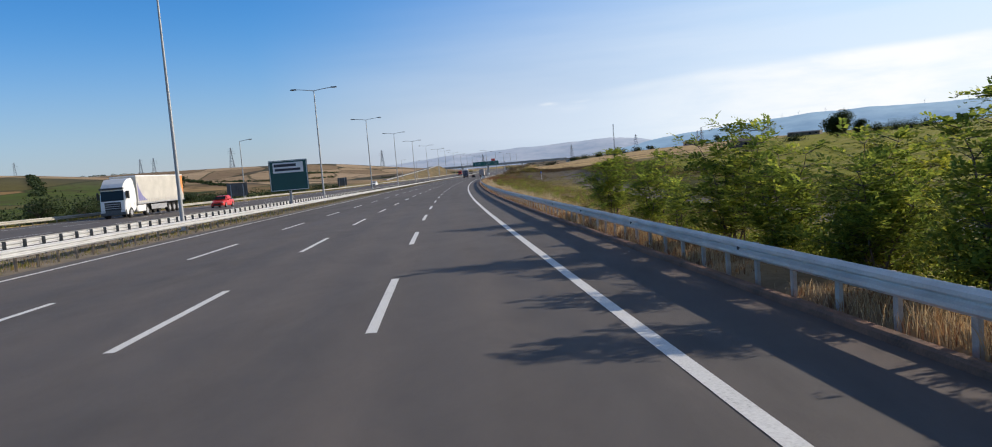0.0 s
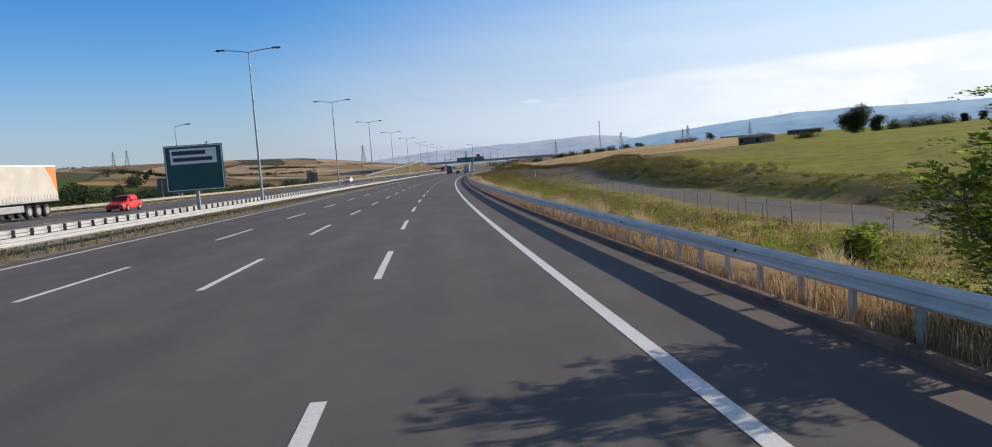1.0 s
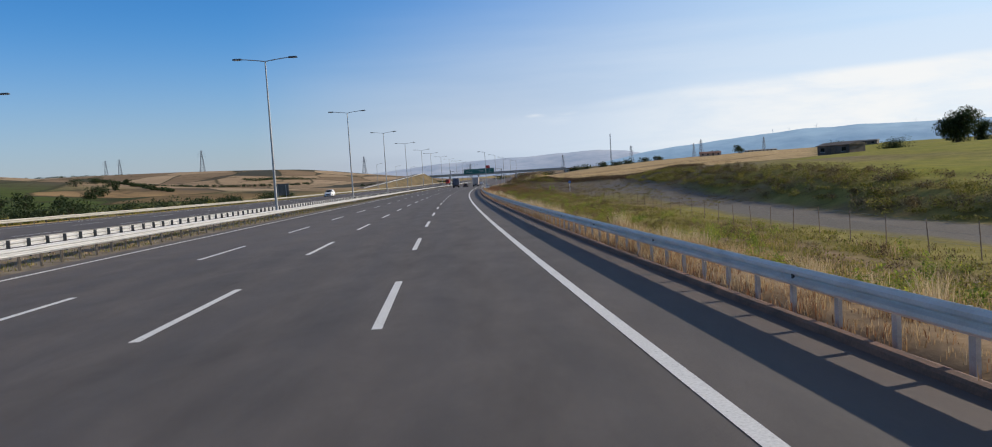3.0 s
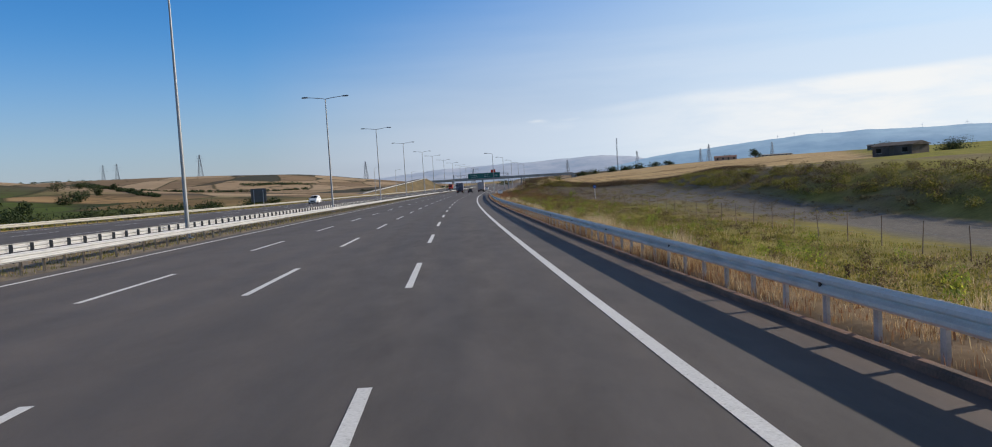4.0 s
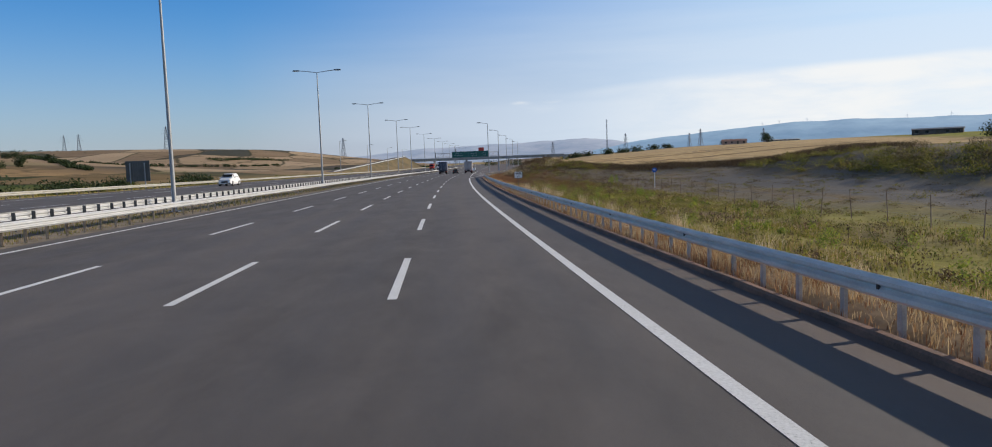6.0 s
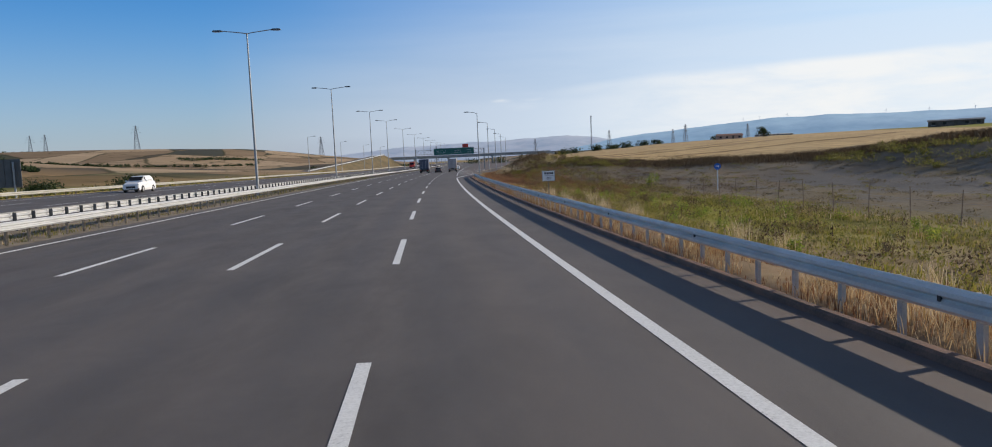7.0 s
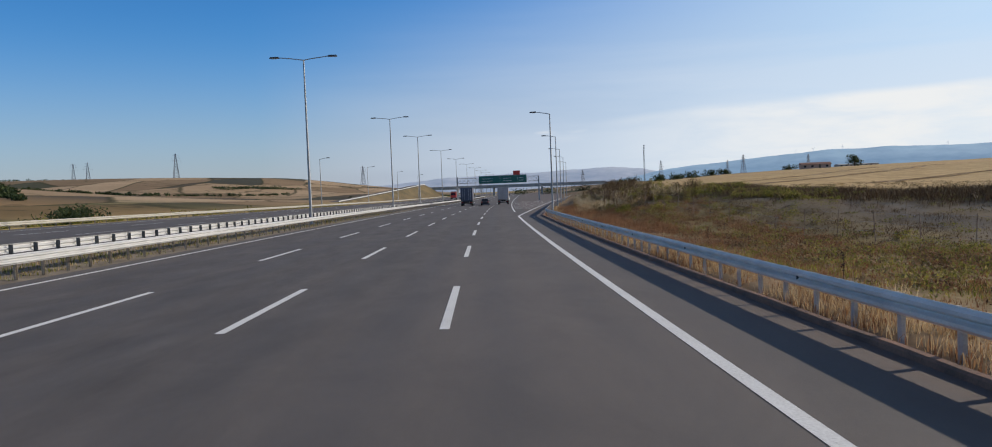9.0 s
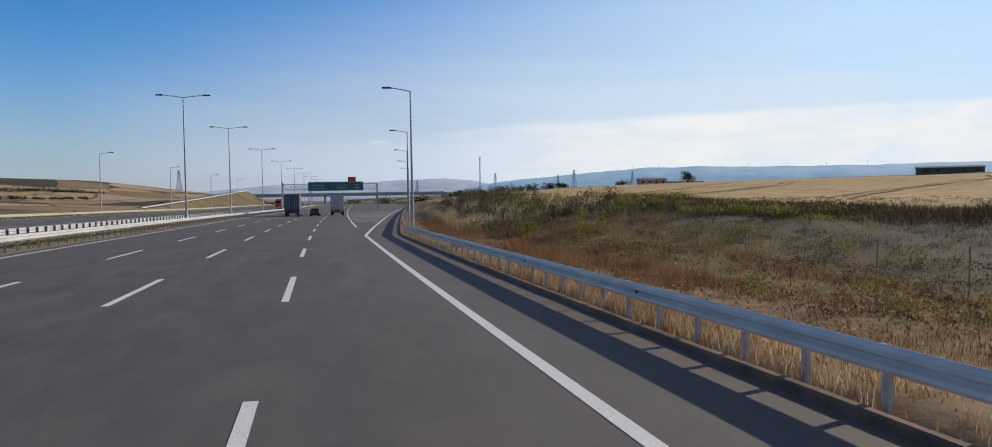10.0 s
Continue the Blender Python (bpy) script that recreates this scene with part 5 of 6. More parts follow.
rng = random.Random(31)
scrub("scrub", [(rng.uniform(-2, 21), rng.uniform(4.5, 8.5), rng.uniform(1.0, 2.0), rng.uniform(0.7, 1.3), 850) for _ in range(56)], M_LEAF, "dark green undergrowth between the roadside trees", 6, 0.055)
scrub("scrub", [(rng.uniform(-2, 20), rng.uniform(5.5, 9.5), rng.uniform(1.6, 2.8), rng.uniform(0.6, 1.1), 800) for _ in range(30)], M_LEAF_BRIGHT, "yellow-green shrubs among the roadside trees", 61, 0.055)
scrub("scrub", [(rng.uniform(22, 34), rng.uniform(5.0, 9.5), rng.uniform(0.4, 0.9), rng.uniform(0.5, 1.0), 420) for _ in range(16)], M_LEAF_BRIGHT, "low yellow-green shrubs below the verge", 62, 0.05)
scrub("scrub", [(y, service_u(y) + rng.uniform(4.5, 11.5), rng.uniform(0.4, 1.0) * (1.0 if y > 122 else 0.42), rng.uniform(0.9, 2.0), 240) for y in np.concatenate([np.linspace(62, 122, 80), np.linspace(118, 218, 170), np.linspace(205, 250, 70)])], M_WEED, "green and brown scrub on the bank behind the service road", 7, 0.085)
scrub("scrub", [(y, service_u(y) + rng.uniform(4.2, 13.0), rng.uniform(0.5, 1.3), rng.uniform(0.9, 1.9), 320) for y in np.linspace(112, 222, 120)], M_SCRUB, "dry brown scrub on the bank behind the service road", 8, 0.085)
scrub("scrub", [(y, rng.uniform(8.5, 19.0) + ramp(y) * 0.8, rng.uniform(0.6, 1.6), rng.uniform(1.0, 2.2), 260) for y in np.linspace(296, 400, 90)], M_SCRUB, "dry brown scrub on the cutting's slope", 9, 0.1)
scrub("scrub", [(y, wheat_edge(y) - rng.uniform(0.5, 6.0), rng.uniform(0.4, 1.0), rng.uniform(0.9, 1.8), 300) for y in np.linspace(285, 318, 44)], M_WEED, "green scrub along the stubble field's edge", 10, 0.085)
edge_spots = []
while len(edge_spots) < 9000:
    y = rng.uniform(230, 335)
    u = wheat_edge(y) - abs(rng.gauss(0, 2.4)) - 0.2 + ramp(y)
    edge_spots.append((edge_x(y) + u, y, ground_z(y, u), rng.uniform(0.5, 1.2)))
blades("dry_weeds", edge_spots, 0.55, 0.02, M_BROWN, "dark brown dry growth along the stubble field's edge", "weeds", 12, 7, 0.35, 1.3)
scrub("scrub", [(rng.uniform(150, 300), rng.uniform(15, 38), rng.uniform(0.12, 0.35), rng.uniform(0.4, 1.1), 60) for _ in range(1250)], M_SCRUB, "scattered low dry tufts on grey soil", 13, 0.045)
scrub("scrub", [(rng.uniform(150, 290), rng.uniform(15, 34), rng.uniform(0.12, 0.4), rng.uniform(0.4, 1.0), 70) for _ in range(260)], M_WEED, "scattered low green tufts on grey soil", 18, 0.05)
scrub("scrub", [(rng.uniform(30, 255), rng.uniform(6.0, 17.0), rng.uniform(0.2, 0.5), rng.uniform(0.35, 0.9), 60) for _ in range(1250)], M_WEED, "low clumps of olive weeds below the verge", 19, 0.05)
scrub("scrub", [(rng.uniform(30, 255), rng.uniform(6.0, 17.5), rng.uniform(0.2, 0.55), rng.uniform(0.35, 0.9), 60) for _ in range(700)], M_SCRUB, "low clumps of dry brown weeds below the verge", 20, 0.05)
scrub("scrub", [(rng.uniform(238, 330), rng.uniform(6.0, 17.0) , rng.uniform(0.2, 0.6), rng.uniform(0.4, 1.1), 80) for _ in range(520)], M_RUST, "rust-brown weed clumps in the ditch", 23, 0.05)
scrub("scrub", [(rng.uniform(238, 330), rng.uniform(7.0, 19.0), rng.uniform(0.2, 0.7), rng.uniform(0.4, 1.2), 90) for _ in range(320)], M_BROWN, "dark brown weed clumps in the ditch", 24, 0.05)
scrub("scrub", [(rng.uniform(240, 330), rng.uniform(8.0, 18.0), rng.uniform(0.3, 0.8), rng.uniform(0.5, 1.2), 120) for _ in range(150)], M_WEED, "olive weed clumps in the ditch", 25, 0.055)
scrub("scrub", [(y, wheat_edge(y) - rng.uniform(2.0, 7.0), rng.uniform(0.3, 0.8), rng.uniform(0.6, 1.5), 220) for y in np.linspace(282, 330, 60)], M_WEED, "olive green growth under the stubble field's edge", 26, 0.07)
scrub("scrub", [(y, rng.uniform(10.0, 19.0) + ramp(y) * 0.8, rng.uniform(0.9, 1.9), rng.uniform(0.8, 1.7), 520) for y in np.linspace(300, 392, 60)], M_BROWN, "dark brown bushes on the cutting's mound", 27, 0.08)
scrub("scrub", [(y, rng.uniform(9.0, 22.0) + ramp(y) * 0.8, rng.uniform(0.6, 1.5), rng.uniform(0.8, 1.6), 460) for y in np.linspace(290, 372, 50)], M_WEED, "olive green bushes on the cutting's mound", 28, 0.08)
scrub("scrub", [(y, 11.0 + 0.06 * (y - 300.0) + rng.uniform(-2.5, 2.5) + ramp(y) * 0.8, rng.uniform(1.5, 2.4), rng.uniform(1.2, 2.0), 1000) for y in np.linspace(322, 372, 14)], M_BROWN, "big dark brown bushes on the cutting's mound", 29, 0.085)
scrub("scrub", [(rng.uniform(34, 235), rng.uniform(5.5, 16.5), rng.uniform(0.45, 1.0), rng.uniform(0.3, 0.65), 260) for _ in range(150)], M_LEAF, "single dark green weed bushes below the verge", 63, 0.045)
scrub("scrub", [(rng.uniform(34, 235), rng.uniform(5.5, 17.0), rng.uniform(0.35, 0.75), rng.uniform(0.4, 0.9), 200) for _ in range(90)], M_BROWN, "withered brown weed clumps below the verge", 64, 0.045)
blades("dry_weeds", scatter(rng, 1300, 268, 332, 4.2, 9.5, 0.0), 0.5, 0.008, M_RUST, "tall rust-red stalks beside the guardrail", "weeds", 35, 8, 0.25, 0.5)
scrub("bush", [(247.5, 18.7, 1.3, 0.75, 1100)], M_LEAF, "single yellow-green bush on the grey slope", 22, 0.06)
scrub("scrub", [(y, rng.uniform(-46, -41), rng.uniform(0.4, 1.2), rng.uniform(1.2, 2.6), 60) for y in np.linspace(60, 420, 130)], M_WEED, "low weeds behind the far guardrail", 14, 0.2)


def hedge_line(a, b, count, height, width, seed):
    """A far hedge or gully of dark bushes across the hills."""
    rng = random.Random(seed)
    v, f = [], []
    for k in range(count):
        t = (k + rng.random()) / count
        x, y = a[0] + (b[0] - a[0]) * t + rng.uniform(-width, width), a[1] + (b[1] - a[1]) * t + rng.uniform(-width, width)
        z = ground_z(y, x - edge_x(y))
        h = height * rng.uniform(0.4, 1.1)
        w, g = leaf_cloud(rng, [((x, y, z + h * 0.4), (width * rng.uniform(0.6, 1.2), width * rng.uniform(0.6, 1.2), h * 0.6))], 60, 0.9, 0.9)
        i = len(v)
        v += w
        f += [tuple(i + q for q in face) for face in g]
    return tagged(plain("hedge", v, f, M_LEAF_DARK), "dark hedges and gullies across the hillside fields", "hedge", kind="stuff")


for k, (a, b, n, h, w) in enumerate((((-330, 780), (-230, 980), 40, 3.0, 4.0), ((-250, 700), (-430, 770), 40, 2.5, 3.0), ((-150, 900), (-60, 1150), 40, 2.5, 4.0), ((-700, 1180), (-560, 1330), 30, 3.0, 4.0), ((-310, 1010), (-260, 1090), 40, 3.0, 9.0), ((-240, 380), (-330, 520), 40, 2.4, 3.0), ((-180, 480), (-300, 640), 40, 2.4, 3.0))):
    hedge_line(a, b, n, h, w, 500 + k)


def dock(x, y, z, h, seed):
    """A dead brown dock with its seed spike."""
    rng = random.Random(seed)
    bm = bmesh.new()
    bar(bm, (x, y, z - 0.05), (x + rng.uniform(-0.1, 0.1), y, z + h), 0.012, 0.006, 5)
    for k in range(14):
        t = rng.uniform(0.45, 1.0)
        bmesh.ops.create_icosphere(bm, subdivisions=1, radius=rng.uniform(0.012, 0.026), matrix=Matrix.Translation((x + rng.uniform(-0.035, 0.035), y + rng.uniform(-0.035, 0.035), z + h * t)))
    return tagged(part("dock_plant", bm, M_DOCK), "dead dark brown dock plant with a seed spike", "plant", "dead dock plants")


M_DOCK = grainy("dead_dock", (0.035, 0.018, 0.012), (0.08, 0.04, 0.025), 9, 60, 0.9)
rng = random.Random(41)
for k in range(24):
    y, u = rng.uniform(28, 300), rng.uniform(5.2, 12.5)
    dock(edge_x(y) + u, y, ground_z(y, u), rng.uniform(0.5, 0.85), 300 + k)


def tractor_track(points, gauge=1.9):
    """A pair of wheel tracks pressed into the stubble."""
    for side in (-0.5, 0.5):
        v, f = [], []
        for k, (u, y) in enumerate(points):
            a, b = points[max(0, k - 1)], points[min(len(points) - 1, k + 1)]
            d = Vector((b[0] - a[0], b[1] - a[1])).normalized()
            for w in (-0.28, 0.0, 0.28):
                off = side * gauge + w
                uu, yy = u + d.y * off, y - d.x * off
                v.append((edge_x(yy) + uu, yy, ground_z(yy, uu) + (0.05 if w == 0 else 0.09)))
        for k in range(len(points) - 1):
            for q in range(2):
                f.append((k * 3 + q, k * 3 + q + 1, k * 3 + q + 4, k * 3 + q + 3))
        plain("wheel_track", v, f, M_TRACK, ground)


M_TRACK = grainy("pressed_brown_soil", (0.17, 0.105, 0.055), (0.28, 0.185, 0.10), 0.8, 12, 0.95, 0, 0.5, 0.03)
tractor_track([(24 + 2.2 * k + 0.05 * k * k, 325 + 5 * k + 6 * math.sin(k * 0.35)) for k in range(26)])
tractor_track([(30 + 3.0 * k, 318 + 3.5 * k + 5 * math.sin(k * 0.3 + 1)) for k in range(26)])
tractor_track([(36 + 4.0 * k, 300 + 3.0 * k + 4 * math.sin(k * 0.4)) for k in range(20)])
tractor_track([(20 + 1.1 * k, 350 + 6 * k) for k in range(26)])

# ---- vehicles (each faces +y in its own frame) ----


def wheel(x, y, r, width, parent):
    s = 1 if x > 0 else -1
    tyre = bmesh.new()
    for a, b, r1, r2 in ((-0.5, -0.36, 0.9, 1.0), (-0.36, 0.36, 1.0, 1.0), (0.36, 0.5, 1.0, 0.9)):
        bar(tyre, (x + a * width, y, r), (x + b * width, y, r), r * r1, r * r2, 20)
    w = part("wheel", tyre, M_TYRE, parent, "black tyre on a metal rim")
    one_bar("rim", (x + s * width * 0.36, y, r), (x + s * width * 0.53, y, r), r * 0.62, M_RIM, w, r * 0.55, 16)
    return w


def loft(bm, sections):
    """A closed body from cross-sections (y, half width low, half width high, z low, z high)."""
    rings = []
    for y, wl, wh, zl, zh in sections:
        ring = []
        for x, z in ((-wl * 0.94, zl), (-wl, zl + (zh - zl) * 0.25), (-wl * 0.5 - wh * 0.5, zl + (zh - zl) * 0.7), (-wh * 0.93, zh), (wh * 0.93, zh), (wl * 0.5 + wh * 0.5, zl + (zh - zl) * 0.7), (wl, zl + (zh - zl) * 0.25), (wl * 0.94, zl)):
            ring.append(bm.verts.new((x, y, z)))
        rings.append(ring)
    for a, b in zip(rings, rings[1:]):
        for q in range(8):
            bm.faces.new((a[q], a[(q + 1) % 8], b[(q + 1) % 8], b[q]))
    bm.faces.new(rings[0][::-1])
    bm.faces.new(rings[-1])
    bmesh.ops.recalc_face_normals(bm, faces=bm.faces)
    return bm


def passenger_car(m, paint, label, length=4.4, width=1.8, height=1.5, suv=False):
    car = thing("car", m, label, "car")
    h, w, L = height, width / 2, length / 2
    hood = 0.62 * h if not suv else 0.66 * h
    body = loft(bmesh.new(), [(-L, w * 0.86, w * 0.8, 0.42, hood * 0.93), (-L + 0.12, w * 0.97, w * 0.9, 0.26, hood), (-L * 0.4, w, w * 0.93, 0.22, hood * 1.02), (L * 0.38, w, w * 0.92, 0.22, hood), (L * 0.8, w * 0.96, w * 0.82, 0.24, hood * 0.9), (L - 0.06, w * 0.86, w * 0.74, 0.28, hood * 0.78), (L, w * 0.78, w * 0.66, 0.36, hood * 0.7)])
    part("body", body, paint, car)
    back = -L * (0.86 if suv else 0.72)
    part("roof", loft(bmesh.new(), [(back + 0.1, w * 0.84, w * 0.66, hood * 0.98, h * 0.93), (back + 0.45, w * 0.88, w * 0.70, hood, h), (L * 0.0, w * 0.88, w * 0.71, hood, h * 0.995), (L * 0.12, w * 0.87, w * 0.70, hood, h * 0.97), (L * 0.46, w * 0.84, w * 0.76, hood * 0.97, hood * 1.03)]), paint, car)
    glass_h = h - hood
    bm = bmesh.new()
    a = math.atan2(glass_h * 0.9, L * 0.34)
    box(bm, (width * 0.70, 0.02, glass_h * 1.1), (0, L * 0.31, hood + glass_h * 0.52), Matrix.Rotation(math.pi / 2 - a, 4, "X"), 0.008)
    part("windscreen", bm, M_GLASS, car, "dark windscreen")
    for sx in (-1, 1):
        for y0, ln in ((-L * 0.42, L * 0.42), (L * 0.03, L * 0.38)):
            one_box("side_window", (0.02, ln, glass_h * 0.62), (sx * w * 0.815, y0, hood + glass_h * 0.42), M_GLASS, car, 0.006, turn=Matrix.Rotation(-sx * 0.3, 4, "Y"))
        one_box("headlamp", (0.32, 0.14, 0.14), (sx * w * 0.68, L - 0.1, hood * 0.72), M_HEADLAMP, car, 0.03)
        one_box("tail_lamp", (0.22, 0.1, 0.2), (sx * w * 0.74, -L + 0.03, hood * 0.85), M_TAIL, car, 0.03)
        one_box("mirror", (0.2, 0.1, 0.14), (sx * (w + 0.06), L * 0.3, hood * 1.05), paint, car, 0.03)
        for y in (-L * 0.6, L * 0.64):
            wheel(sx * (w - 0.09), y, 0.34 if suv else 0.31, 0.22, car)
    one_box("rear_window", (width * 0.62, 0.02, glass_h * 0.7), (0, back + 0.12, hood + glass_h * 0.5), M_GLASS, car, 0.006, turn=Matrix.Rotation(0.45, 4, "X"))
    one_box("grille", (width * 0.5, 0.05, 0.22), (0, L - 0.02, hood * 0.5), M_BLACK, car, 0.02)
    one_box("bumper", (width * 0.86, 0.1, 0.16), (0, L - 0.06, 0.36), M_BLACK if suv else paint, car, 0.04)
    return car


def rigid_truck(m, box_mat, cab_mat, label, length=8.0, width=2.5, height=3.9):
    t = thing("box_truck", m, label, "truck")
    L, w = length / 2, width / 2
    cargo = one_box("cargo_box", (width, length - 2.2, height - 1.05), (0, -1.05, 1.05 + (height - 1.05) / 2), box_mat, t, 0.05)
    for x in (-w * 0.5, w * 0.5):
        one_box("rear_door", (width * 0.46, 0.03, height - 1.35), (x, -L - 0.005, 1.1 + (height - 1.2) / 2), box_mat, cargo, 0.01)
        for q in (-0.2, 0.2):
            one_bar("door_bar", (x + q, -L - 0.035, 1.2), (x + q, -L - 0.035, height - 0.2), 0.02, M_RIM, cargo, n=6)
    one_box("cab", (width * 0.94, 2.0, 2.1), (0, L - 1.05, 1.65), cab_mat, t, 0.14, taper=(0.95, 0.86))
    one_box("windscreen", (width * 0.8, 0.03, 0.85), (0, L - 0.14, 2.1), M_GLASS, t, 0.01, turn=Matrix.Rotation(0.13, 4, "X"))
    one_box("chassis", (0.9, length - 0.6, 0.28), (0, -0.2, 0.85), M_BLACK, t, 0.03)
    one_box("rear_bumper", (width * 0.94, 0.12, 0.14), (0, -L + 0.1, 0.52), M_BLACK, t, 0.02)
    for sx in (-1, 1):
        one_box("tail_lamp", (0.36, 0.06, 0.13), (sx * w * 0.74, -L + 0.02, 0.74), M_TAIL, t, 0.02)
        one_box("mudguard", (0.6, 0.05, 0.5), (sx * w * 0.72, -L + 0.5, 0.55), M_BLACK, t, 0.01)
        one_box("mirror", (0.14, 0.12, 0.5), (sx * (w + 0.12), L - 0.4, 2.2), M_BLACK, t, 0.03)
        for y in (-L + 1.2, -L + 2.5, L - 1.2):
            wheel(sx * (w - 0.2), y, 0.5, 0.34, t)
    return t


def semi_truck(m):
    """A tractor and its curtain-sided trailer; the cab is at +y."""
    t = thing("semi_truck", m, "white articulated truck with a cream curtain-sided trailer", "truck")
    trailer = one_box("trailer", (2.52, 12.6, 2.72), (0, -7.6, 2.62), M_TARP, t, 0.05, "cream tarpaulin trailer body")
    one_box("roof_rail", (2.56, 12.64, 0.12), (0, -7.6, 3.95), M_WHITE, trailer, 0.02)
    one_box("side_rail", (2.56, 12.64, 0.16), (0, -7.6, 1.24), M_RIM, trailer, 0.02)
    for k in range(26):
        for sx in (-1, 1):
            one_box("strap", (0.012, 0.05, 0.5), (sx * 1.275, -13.6 + k * 0.48, 1.45), M_RIM, trailer)
    for sx in (-1, 1):
        v = [(sx * 1.268, -13.85, 3.88), (sx * 1.268, -12.2, 3.88), (sx * 1.268, -13.0, 3.1), (sx * 1.268, -13.5, 2.2), (sx * 1.268, -13.85, 1.7)]
        plain("print", v, [(0, 1, 2, 3, 4)], M_ORANGE, trailer, "orange printed corner")
        v = [(sx * 1.268, -1.45, 3.5), (sx * 1.268, -1.8, 2.7), (sx * 1.268, -2.5, 2.0), (sx * 1.268, -3.6, 1.5), (sx * 1.268, -1.45, 1.5)]
        plain("print", v, [(0, 1, 2, 3, 4)], M_VIOLET, trailer, "violet printed corner")
    cab = loft(bmesh.new(), [(-1.0, 1.22, 1.16, 0.95, 3.45), (-0.6, 1.24, 1.18, 0.6, 3.78), (0.4, 1.24, 1.15, 0.45, 3.7), (1.0, 1.22, 1.08, 0.38, 3.3), (1.32, 1.2, 1.08, 0.36, 2.95), (1.42, 1.14, 1.02, 0.42, 1.5)])
    cab = part("cab", cab, M_WHITE, t)
    one_box("windscreen", (2.1, 0.05, 1.0), (0, 1.36, 2.2), M_GLASS, cab, 0.02, "dark windscreen", turn=Matrix.Rotation(0.10, 4, "X"))
    one_box("sun_visor", (2.2, 0.3, 0.18), (0, 1.42, 2.84), M_DARK, cab, 0.04)
    one_box("grille", (1.5, 0.06, 0.75), (0, 1.44, 1.2), M_BLACK, cab, 0.03)
    for z in (0.98, 1.18, 1.38):
        one_box("grille_slat", (1.4, 0.04, 0.06), (0, 1.485, z), M_RIM, cab, 0.01)
    one_box("bumper", (2.4, 0.25, 0.5), (0, 1.36, 0.58), M_LAMP, cab, 0.06)
    for sx in (-1, 1):
        one_box("headlamp", (0.42, 0.1, 0.24), (sx * 0.92, 1.46, 0.72), M_HEADLAMP, cab, 0.04)
        one_box("mirror", (0.16, 0.22, 0.72), (sx * 1.42, 1.15, 2.2), M_BLACK, cab, 0.05)
        one_box("side_window", (0.03, 0.75, 0.72), (sx * 1.19, 0.75, 2.2), M_GLASS, cab, 0.02)
        one_box("side_skirt", (0.06, 2.0, 0.62), (sx * 1.2, -2.2, 0.78), M_WHITE, t, 0.03)
        one_box("trailer_guard", (0.05, 4.2, 0.5), (sx * 1.2, -6.6, 0.78), M_RIM, t, 0.03)
        for y in (0.35, -3.4, -9.4, -10.7, -12.0):
            wheel(sx * 1.05, y, 0.5, 0.36, t)
    one_box("chassis", (0.9, 14.0, 0.3), (0, -6.6, 1.0), M_BLACK, t, 0.03)
    one_box("fuel_tank", (0.6, 1.2, 0.6), (-0.9, -1.6, 0.75), M_RIM, t, 0.12)
    return t


semi_truck(stand(75.0, -33.9, 0.0, 180.0))
passenger_car(stand(97.0, -31.0, 0.0, 180.0), M_RED, "bright red car on the oncoming carriageway", 4.3, 1.78, 1.45)
passenger_car(stand(254.0, -33.0, 0.0, 180.0), M_WHITE, "white SUV on the oncoming carriageway", 4.4, 1.85, 1.66, True)
rigid_truck(stand(385.0, -9.3), M_NAVY, M_DARK, "dark navy box truck driving ahead", 7.5, 2.5, 3.8)
rigid_truck(stand(400.0, -1.9), M_BOX, M_WHITE, "pinkish grey box truck driving ahead", 8.5, 2.5, 3.9)
passenger_car(stand(388.0, -5.7), M_DARK, "dark car driving ahead", 4.3, 1.78, 1.45)
passenger_car(stand(470.0, -1.9), M_WHITE, "white car driving far ahead", 4.3, 1.78, 1.5)
rigid_truck(stand(560.0, -23.0, 0.0, 180.0), M_WHITE, M_WHITE, "white box truck far off on the oncoming carriageway", 8.0)
rigid_truck(stand(552.0, -26.5, 0.0, 180.0), M_ROOF, M_RED, "reddish brown truck far off on the oncoming carriageway", 7.0, 2.5, 3.2)
passenger_car(stand(610.0, -29.0, 0.0, 180.0), M_WHITE, "white car far off on the oncoming carriageway")

# ---- buildings on the fields ----


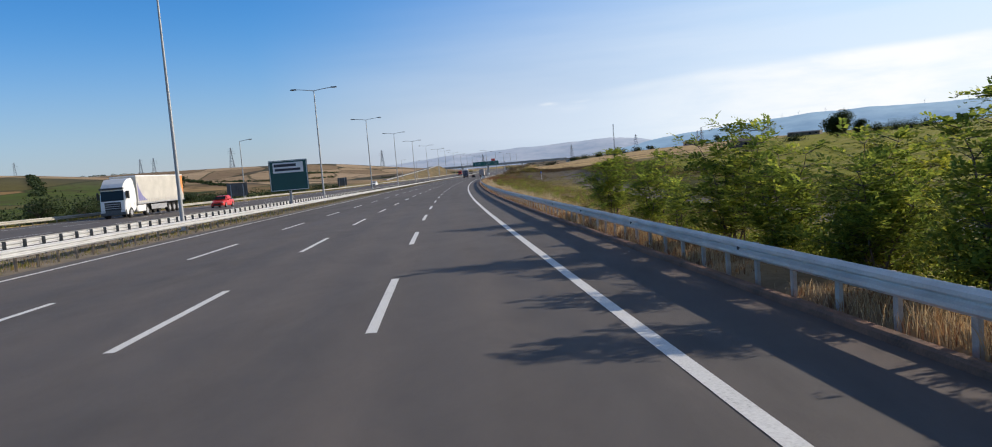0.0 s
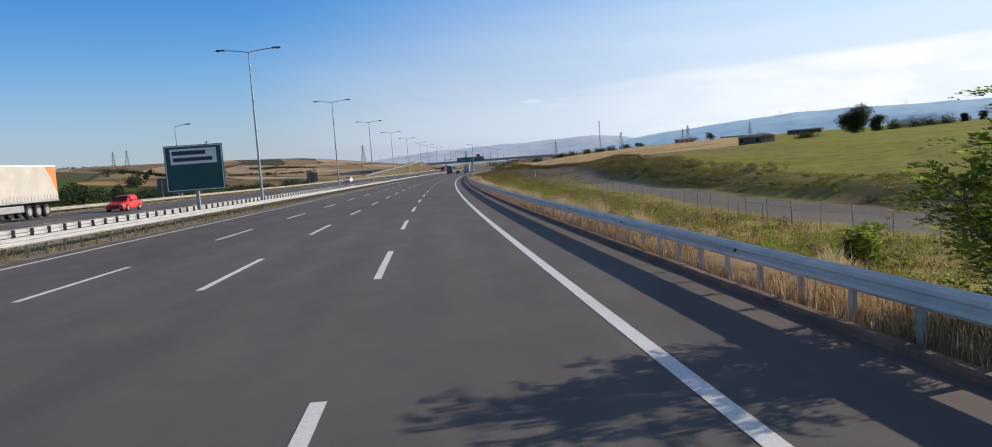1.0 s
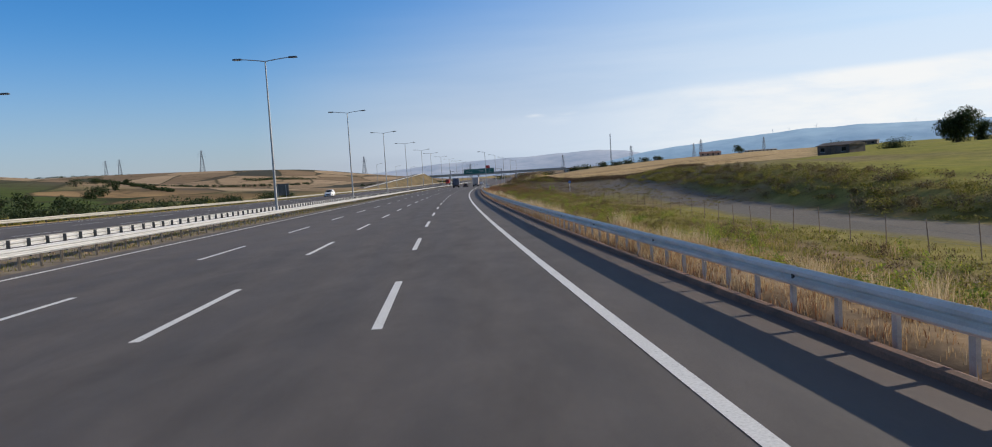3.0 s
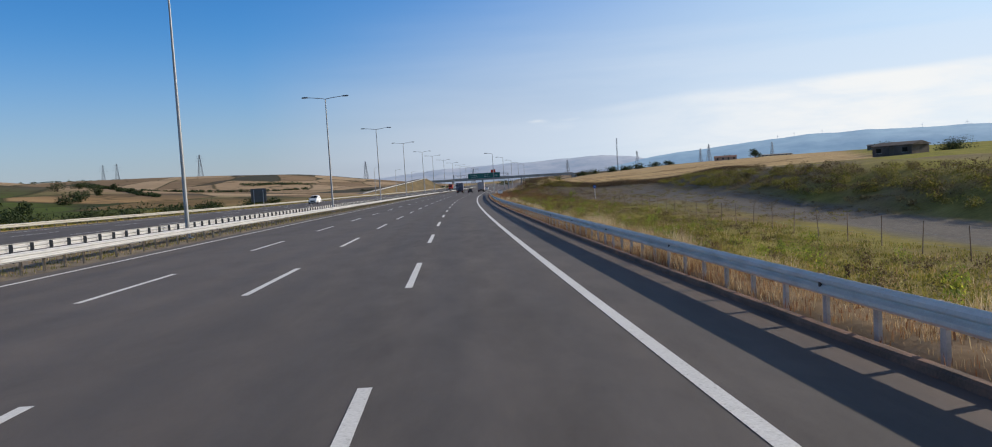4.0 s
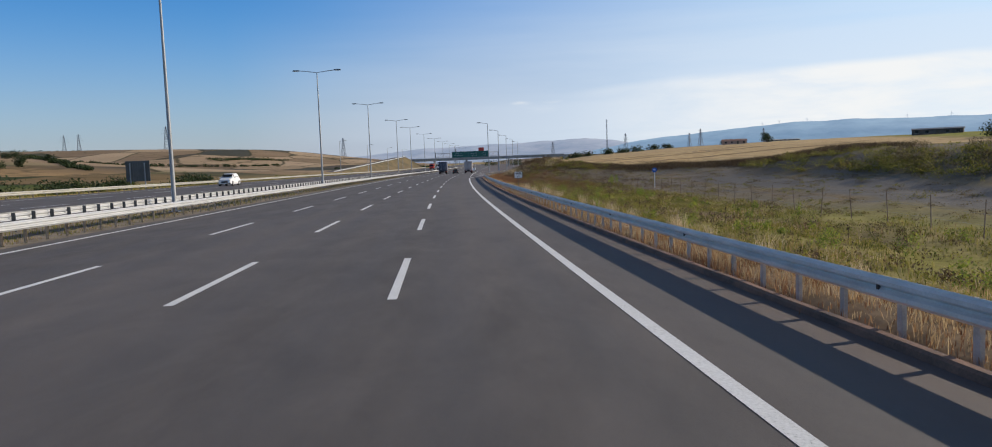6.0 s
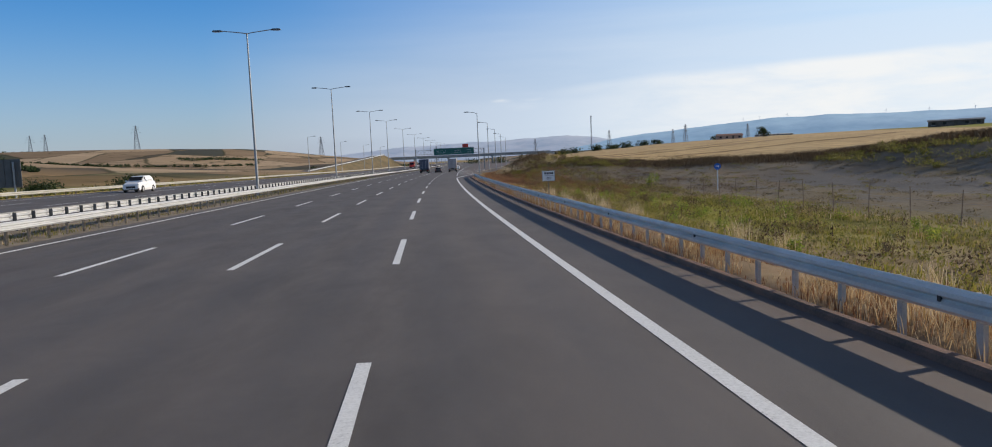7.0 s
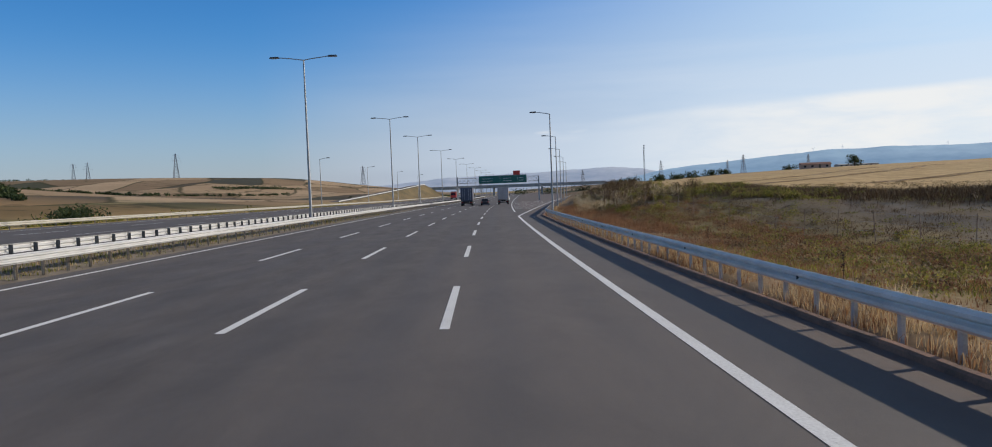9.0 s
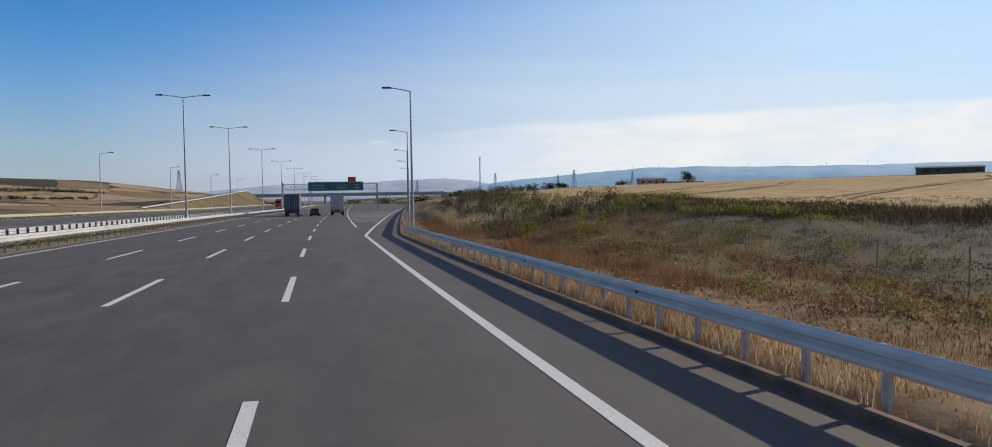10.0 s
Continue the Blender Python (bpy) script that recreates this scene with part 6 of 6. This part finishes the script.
def low_house(x, y, turn, length, depth, wall_h, roof_h, wall, roof, label, name, doors=2):
    u = x - edge_x(y)
    b = thing(name, pose(x, y, ground_z(y, u) - 0.1, 0, 0, turn), label, "building")
    body = one_box("wall", (length, depth, wall_h + 0.4), (0, 0, (wall_h - 0.4) / 2), wall, b, 0.03)
    L, d = length / 2 + 0.35, depth / 2 + 0.35
    v = [(-L, -d, wall_h), (L, -d, wall_h), (L, d, wall_h), (-L, d, wall_h), (-L, 0, wall_h + roof_h), (L, 0, wall_h + roof_h), (-L, -d, wall_h + 0.12), (L, -d, wall_h + 0.12), (L, d, wall_h + 0.12), (-L, d, wall_h + 0.12)]
    plain("roof", v, [(0, 1, 7, 6), (2, 3, 9, 8), (6, 7, 5, 4), (8, 9, 4, 5), (1, 2, 8, 5, 7), (3, 0, 6, 4, 9), (3, 2, 1, 0)], roof, b)
    n = max(2, int(length / 3.2))
    for k in range(n):
        xx = -length / 2 + (k + 0.5) * length / n
        if k == n // 2:
            one_box("door", (1.1, 0.06, 2.0), (xx, -depth / 2 - 0.02, 1.0), M_BARK, b, 0.01)
        else:
            w = one_box("window", (1.2, 0.06, 1.0), (xx, -depth / 2 - 0.02, wall_h * 0.55), M_GLASS, b, 0.01)
            one_box("sill", (1.4, 0.16, 0.08), (xx, -depth / 2 - 0.06, wall_h * 0.55 - 0.55), M_CONCRETE, w)
    return b


low_house(149.0, 628.0, -12, 14.5, 7.0, 2.1, 1.2, M_WALL, M_ROOF, "low farmhouse with a reddish roof on the field's crest", "farmhouse")
low_house(81.9, 272.6, -63.5, 9.8, 6.0, 2.2, 0.9, M_BARN, M_BARN, "dark old barn with a low weathered roof", "barn")
low_house(172.8, 453.0, -35, 18.0, 7.0, 2.0, 0.7, M_BARN, M_SIGN_BACK, "long low dark shed on the stubble field", "shed")
low_house(232.0, 760.0, -8, 26.0, 12.0, 1.6, 0.6, M_CONCRETE, M_CONCRETE, "long low pale hall across the fields", "farm_hall")

# ---- pylons and mast ----


def pylon(x, y, height, width, label):
    u = x - edge_x(y)
    p = thing("power_pylon", pose(x, y, ground_z(y, u) - 0.3, 0, 0, 35), label, "pylon", "power pylons")

    def half(z):
        return width / 2 * max(0.12, 1 - z / height * 0.92)

    bm = bmesh.new()
    for sx in (-1, 1):
        for sy in (-1, 1):
            bar(bm, (sx * half(0), sy * half(0), 0), (sx * half(height), sy * half(height), height), 0.32, 0.2, 4)
    levels = [height * (1 - (1 - k / 9) ** 1.25) for k in range(10)]
    for a, b in zip(levels, levels[1:]):
        ha, hb = half(a), half(b)
        for p1, p2 in (((-1, -1), (1, -1)), ((1, -1), (1, 1)), ((1, 1), (-1, 1)), ((-1, 1), (-1, -1))):
            bar(bm, (p1[0] * ha, p1[1] * ha, a), (p2[0] * hb, p2[1] * hb, b), 0.14, n=3)
            bar(bm, (p2[0] * ha, p2[1] * ha, a), (p1[0] * hb, p1[1] * hb, b), 0.14, n=3)
    part("tower", bm, M_LATTICE, p)
    for z, reach in ((0.70, 6.5), (0.82, 5.2), (0.93, 4.0)):
        bm = bmesh.new()
        for sx in (-1, 1):
            bar(bm, (0, -0.4, height * z), (sx * reach, 0, height * z), 0.13, 0.07, 4)
            bar(bm, (0, 0.4, height * z + 1.4), (sx * reach, 0, height * z), 0.1, 0.07, 4)
            bar(bm, (sx * reach, 0, height * z), (sx * reach, 0, height * z - 1.8), 0.07, n=4)
        part("crossarm", bm, M_LATTICE, p)
    return p


for x, y, h in ((-456, 1247, 33), (-644, 1372, 34), (-682, 1400, 36), (-842, 1284, 38), (-250, 1500, 32), (-60, 1750, 34), (250, 1500, 34), (420, 1700, 34), (340, 1350, 32), (520, 1560, 34), (140, 1700, 32)):
    pylon(x, y, h, 7.0, "grey steel lattice power pylon on the hills")


def radio_mast(x, y, height):
    u = x - edge_x(y)
    mast = thing("radio_mast", pose(x, y, ground_z(y, u) - 0.3), "tall slender grey radio mast", "mast")
    bm = bmesh.new()
    r = 0.95
    feet = [(r * math.cos(a), r * math.sin(a)) for a in (0.3, 2.4, 4.5)]
    for fx, fy in feet:
        bar(bm, (fx, fy, 0), (fx * 0.55, fy * 0.55, height), 0.2, 0.14, 5)
    for k in range(24):
        z0, z1 = height * k / 24, height * (k + 1) / 24
        for q in range(3):
            a, b = feet[q], feet[(q + 1) % 3]
            t0, t1 = 1 - 0.45 * z0 / height, 1 - 0.45 * z1 / height
            bar(bm, (a[0] * t0, a[1] * t0, z0), (b[0] * t1, b[1] * t1, z1), 0.08, n=3)
    part("tower", bm, M_LATTICE, mast)
    for z in (0.86, 0.93, 0.99):
        one_bar("antenna", (0.9, 0, height * z - 1.4), (0.9, 0, height * z), 0.28, M_SIGN_WHITE, mast)
    return mast


radio_mast(163.4, 1186.7, 46.0)

# ---- wind turbines on the mountain ----


def turbine(bearing, dist, z, h):
    a = radians(bearing)
    t = thing("wind_turbine", pose(math.sin(a) * dist - 10, math.cos(a) * dist + 130, z, 0, 0, -bearing), "white wind turbine on the mountain ridge", "wind turbine", "wind turbines")
    one_bar("tower", (0, 0, -8), (0, 0, h), 0.8, M_SIGN_WHITE, t, 0.45, 8)
    one_box("nacelle", (2.4, 5.0, 2.4), (0, 0, h), M_SIGN_WHITE, t, 0.3)
    for k in range(3):
        b = radians(20 + 47 * (bearing % 3) + 120 * k)
        one_bar("blade", (0, -3, h), (math.sin(b) * h * 0.55, -3, h + math.cos(b) * h * 0.55), 0.5, M_SIGN_WHITE, t, 0.15, 5)
    return t


for b, h in ((20.5, 17), (21.6, 17), (23.4, 18), (29.5, 17), (32.0, 18), (34.5, 17), (37.0, 18)):
    turbine(b, 3890.0, math.tan(radians(float(np.interp(b, [18, 22, 26, 30, 36], [1.62, 1.9, 1.95, 1.82, 1.75])))) * 3900 - 6, h)
